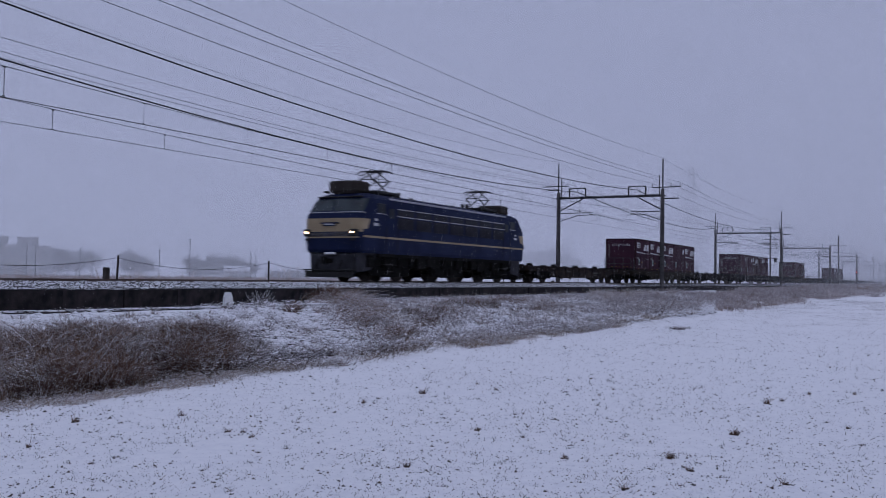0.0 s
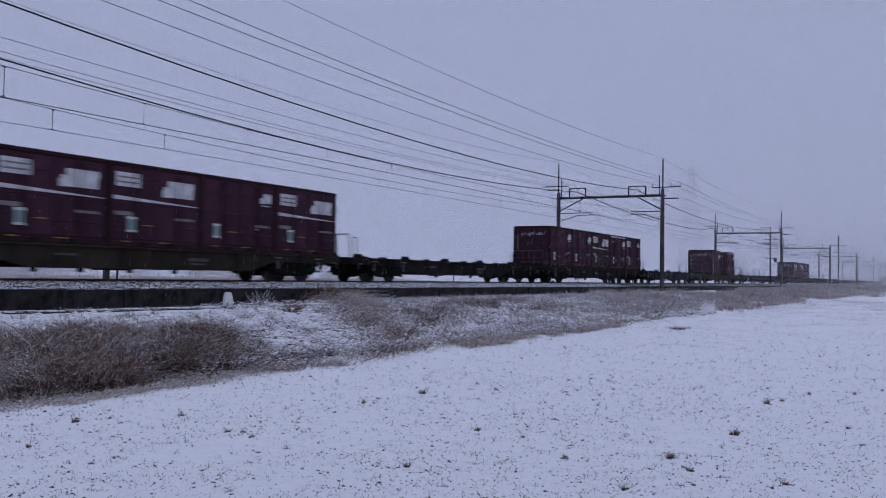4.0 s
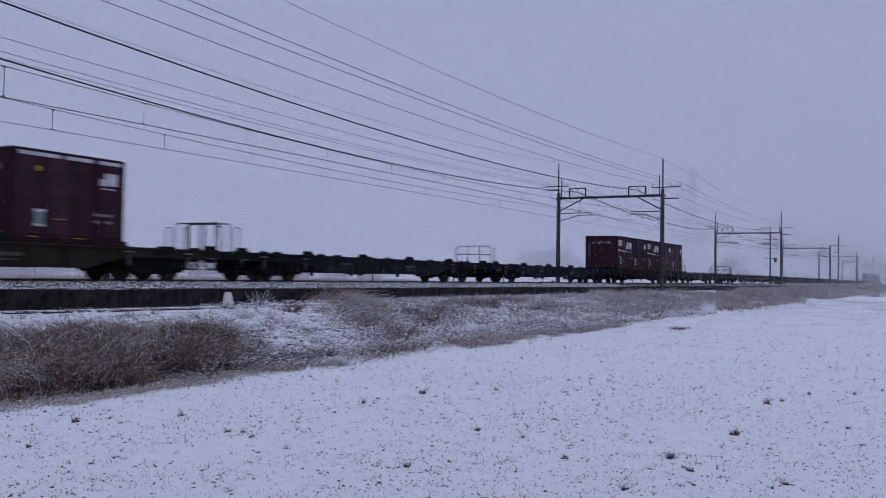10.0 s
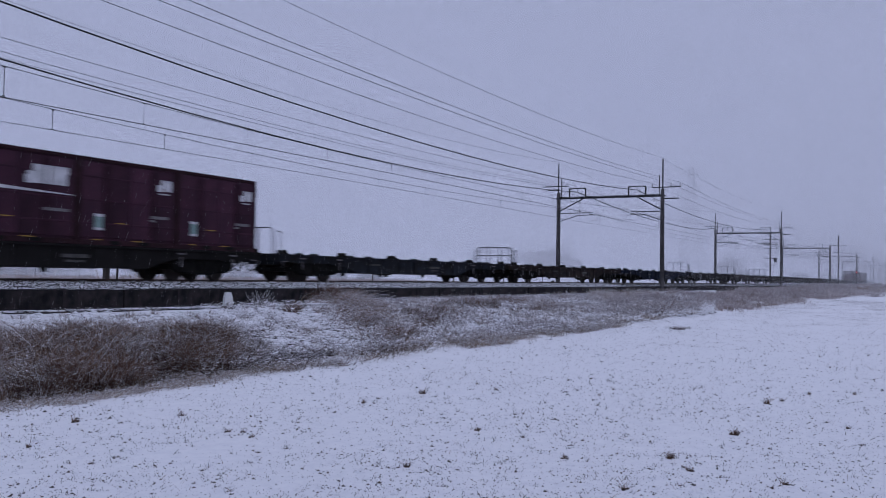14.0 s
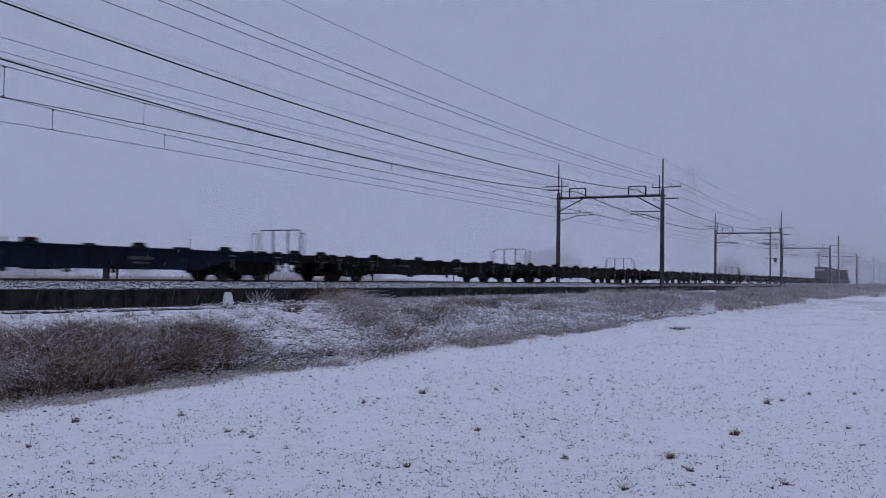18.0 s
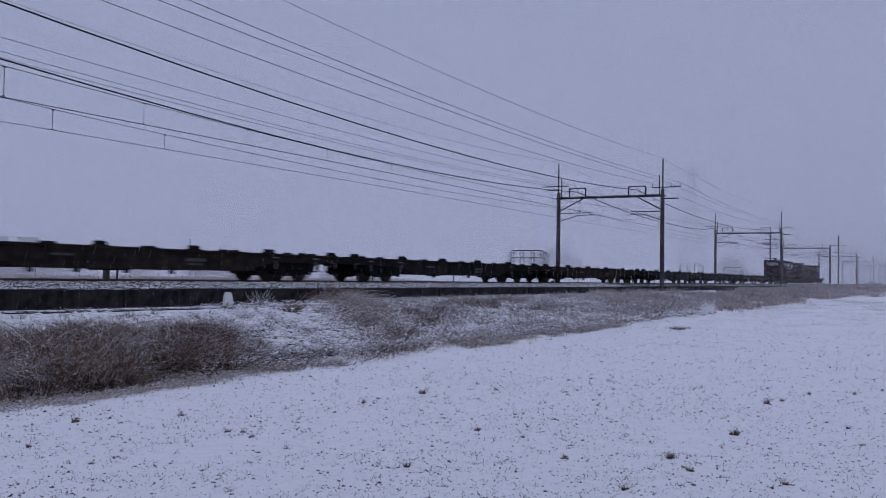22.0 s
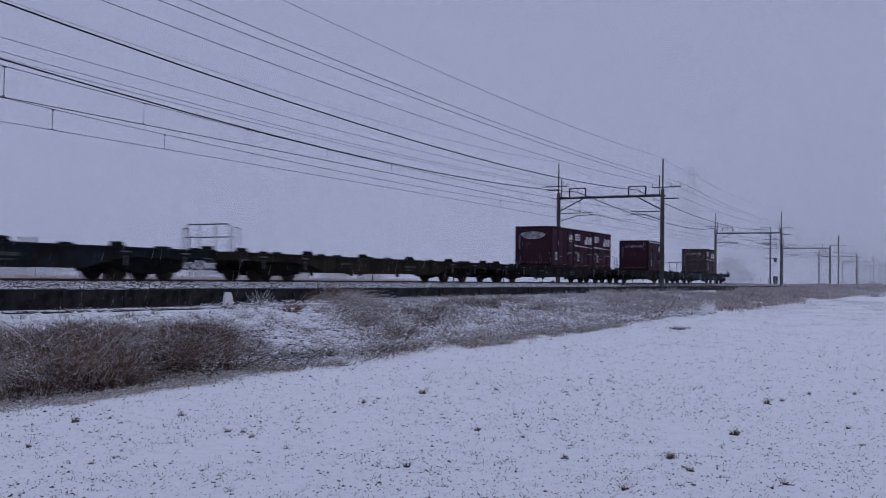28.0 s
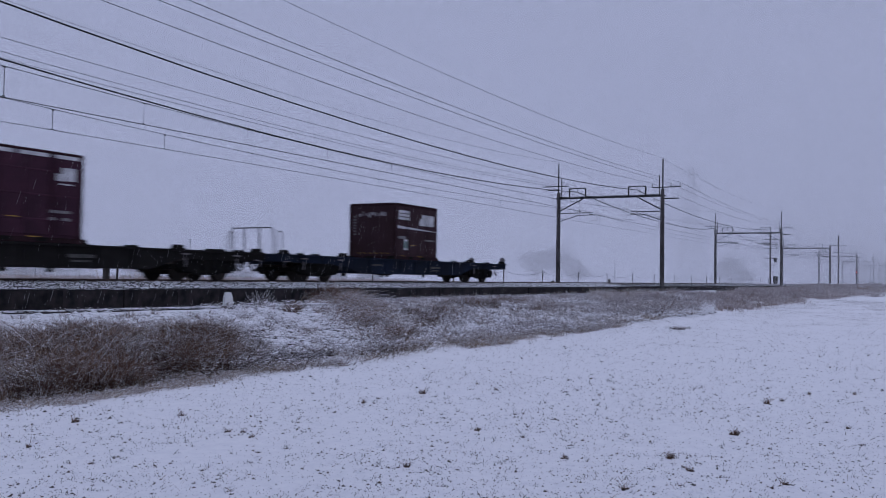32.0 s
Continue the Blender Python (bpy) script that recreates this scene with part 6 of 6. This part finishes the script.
        for s in (-0.6, 0.6):
            bm = bmesh.new()
            pipe(bm, [(w_(0.05), s, 0.9), (w_(-0.12), s, 0.6), (w_(-0.08), s * 0.8, 0.45)], 0.03, 6)
            part("air_hose", bm, M_BOGIE, L)
        # plain white block added for the snow round the coupler
        part("coupler_guard", boxes((w_(0.02), 0, 1.16, 0.1, 0.5, 0.1), bevel=0.02), M_LUMP, L, "block of snow above the coupler")
        part("roof_unit", boxes((w_(1.35), 0, 4.03, 1.1, 1.4, 0.48), (w_(1.35), 0, 3.78, 0.95, 1.2, 0.1), bevel=0.07), M_ROOFBROWN, L, "brown boxy rooftop cooling unit")
        bm = bmesh.new()
        rod(bm, (w_(0.6), 0.5, 3.75), (w_(0.25), 0.5, 3.75), 0.05, 8)
        rod(bm, (w_(0.65), 0.5, 3.6), (w_(0.65), 0.5, 3.75), 0.03, 6)
        part("horn", bm, M_BLACK, L)
        pantograph(L, w_(3.3))
        for s in (-1, 1):
            yy = s * 1.403
            d = part("cab_door", boxes((w_(2.55), yy, 2.3, 0.72, 0.02, 1.9), bevel=0.006), M_BLUE, L)
            part("door_window", boxes((w_(2.55), yy + s * 0.012, 2.95, 0.42, 0.012, 0.42)), M_GLASSDARK, d)
            part("cab_window", boxes((w_(1.75), s * 1.385, 3.12, 0.62, 0.05, 0.42), bevel=0.02), M_GLASSDARK, L)
            part("window_rim", boxes((w_(1.75), s * 1.412, 2.89, 0.70, 0.012, 0.03)), M_CHROME, L)
            part("handrail", rods(((w_(2.1), yy + s * 0.05, 1.3), (w_(2.1), yy + s * 0.05, 2.4), 0.016), ((w_(3.0), yy + s * 0.05, 1.3), (w_(3.0), yy + s * 0.05, 2.4), 0.016)), M_STEEL, L)
            part("depot_mark", boxes((w_(1.35), yy, 2.42, 0.36, 0.012, 0.12), (w_(1.35), yy, 2.62, 0.22, 0.012, 0.1)), M_MARK, L, "small white unreadable markings")
            part("step", boxes((w_(2.55), s * 1.25, 0.75, 0.5, 0.2, 0.05), (w_(2.55), s * 1.25, 0.45, 0.5, 0.2, 0.05)), M_BLACK, L)
    for s in (-1, 1):
        yy = s * 1.404
        part("side_stripe", boxes((LEN / 2, s * 1.418, 1.885, LEN - 0.8, 0.008, 0.085)), M_CREAM, L, "cream stripe along the side")
        part("number_plate", boxes((LEN / 2, yy, 1.885, 0.9, 0.02, 0.07)), M_MARKGREY, L, "metal plate with unreadable raised figures")
        for k in range(7):
            x = 3.75 + 1.6 * k
            wdw = part("upper_window", boxes((x, yy, 3.01, 1.40, 0.016, 0.28)), M_LOUVRE, L)
            part("bright_trim", boxes((x, yy + s * 0.012, 3.17, 1.40, 0.014, 0.036), (x, yy + s * 0.012, 2.86, 1.40, 0.014, 0.036)), M_CHROME, wdw)
            lv = bmesh.new()
            box(lv, x, yy, 2.55, 1.40, 0.012, 0.5)
            for j in range(9):
                box(lv, x, yy + s * 0.01, 2.34 + 0.052 * j, 1.36, 0.02, 0.018)
            part("louvre", lv, M_LOUVRE, L)
        part("roof_edge", boxes((LEN / 2, s * 1.32, 3.57, LEN - 5.0, 0.07, 0.085), bevel=0.02), M_ROOFGREY, L, "pale grey roof gutter")
        for x, wl_, zl in ((5.45, 0.75, 0.62), (6.15, 0.5, 0.5), (10.75, 0.6, 0.55), (11.45, 0.65, 0.66)):
            part("underfloor_box", boxes((x, s * 1.12, 1.2 - zl / 2, wl_, 0.3, zl), bevel=0.02), M_BOGIE, L)
        for x in (3.1, LEN / 2, LEN - 3.1):
            for dx in (-1.6, -0.62, 0.62, 1.6):
                part("spring", rods(((x + dx, s * 1.08, 0.62), (x + dx, s * 1.08, 1.12), 0.11), n=8), M_BOGIE, L)
            part("sand_box", boxes((x - 1.95, s * 1.16, 0.86, 0.3, 0.22, 0.5), bevel=0.03), M_BOGIE, L)
            part("sand_pipe", rods(((x - 1.95, s * 1.0, 0.6), (x - 1.72, s * 0.75, 0.12), 0.025)), M_BOGIE, L)
        part("side_sill", boxes((LEN / 2, s * 1.25, 1.14, LEN - 3.4, 0.14, 0.16), bevel=0.02), M_BOGIE, L)
    part("roof_deck", boxes((LEN / 2, 0, 3.70, LEN - 5.6, 1.7, 0.10), bevel=0.03), M_ROOFGREY, L, "grey roof with fittings")
    for x, h in ((5.0, 0.34), (6.2, 0.2), (8.2, 0.14), (10.4, 0.16), (11.4, 0.32), (11.9, 0.36)):
        bm = bmesh.new()
        rod(bm, (x, -0.2, 3.7), (x, -0.2, 3.75 + h), 0.1, 8)
        box(bm, x + 0.3, 0.3, 3.82, 0.7, 0.5, 0.2, 0.04)
        part("roof_insulator", bm, M_BLACK, L)
    part("roof_busbar", rods(((4.5, -0.2, 3.86), (12.6, -0.2, 3.86), 0.03)), M_STEEL, L)
    part("underframe", boxes((LEN / 2, 0, 0.95, LEN - 2.0, 2.1, 0.5)), M_BOGIE, L)
    for x in (3.1, LEN / 2, LEN - 3.1):
        bogie(L, x, 2.5, 0.56, LOCO_WHEELS)
    return L


MOVING.append((locomotive(), -204.22, 0.0))


def motions():
    for ob, q, z in MOVING:
        walk(ob, [(t, Matrix.Translation((q - run(t), TRACK_Y, z))) for t in (0, 4, 8, 12, 16, 20, 24, 28, 32)])
        if ob in TURNING:
            for w in [o for o in ob.children_recursive if o.name.startswith("wheelset")]:
                r = w.location.z
                place = w.location.copy()
                walk(w, [(f / FPS, Matrix.Translation(place) @ pose(0, 0, 0, 0, math.degrees(-(run(f / FPS) - run(0)) / r) % 360, 0)) for f in range(0, 32 * FPS + 1)])


    walk(flakes, [(t, Matrix.Translation((-0.55 * t, 0, -1.35 * t))) for t in (0, 8, 16, 24, 32)])


# wheels turn on the locomotive and on the wagons next to it and at the tail
TURNING = [MOVING[-1][0]] + [WAGONS[k] for k in (22, 21, 20, 1, 0)]
motions()
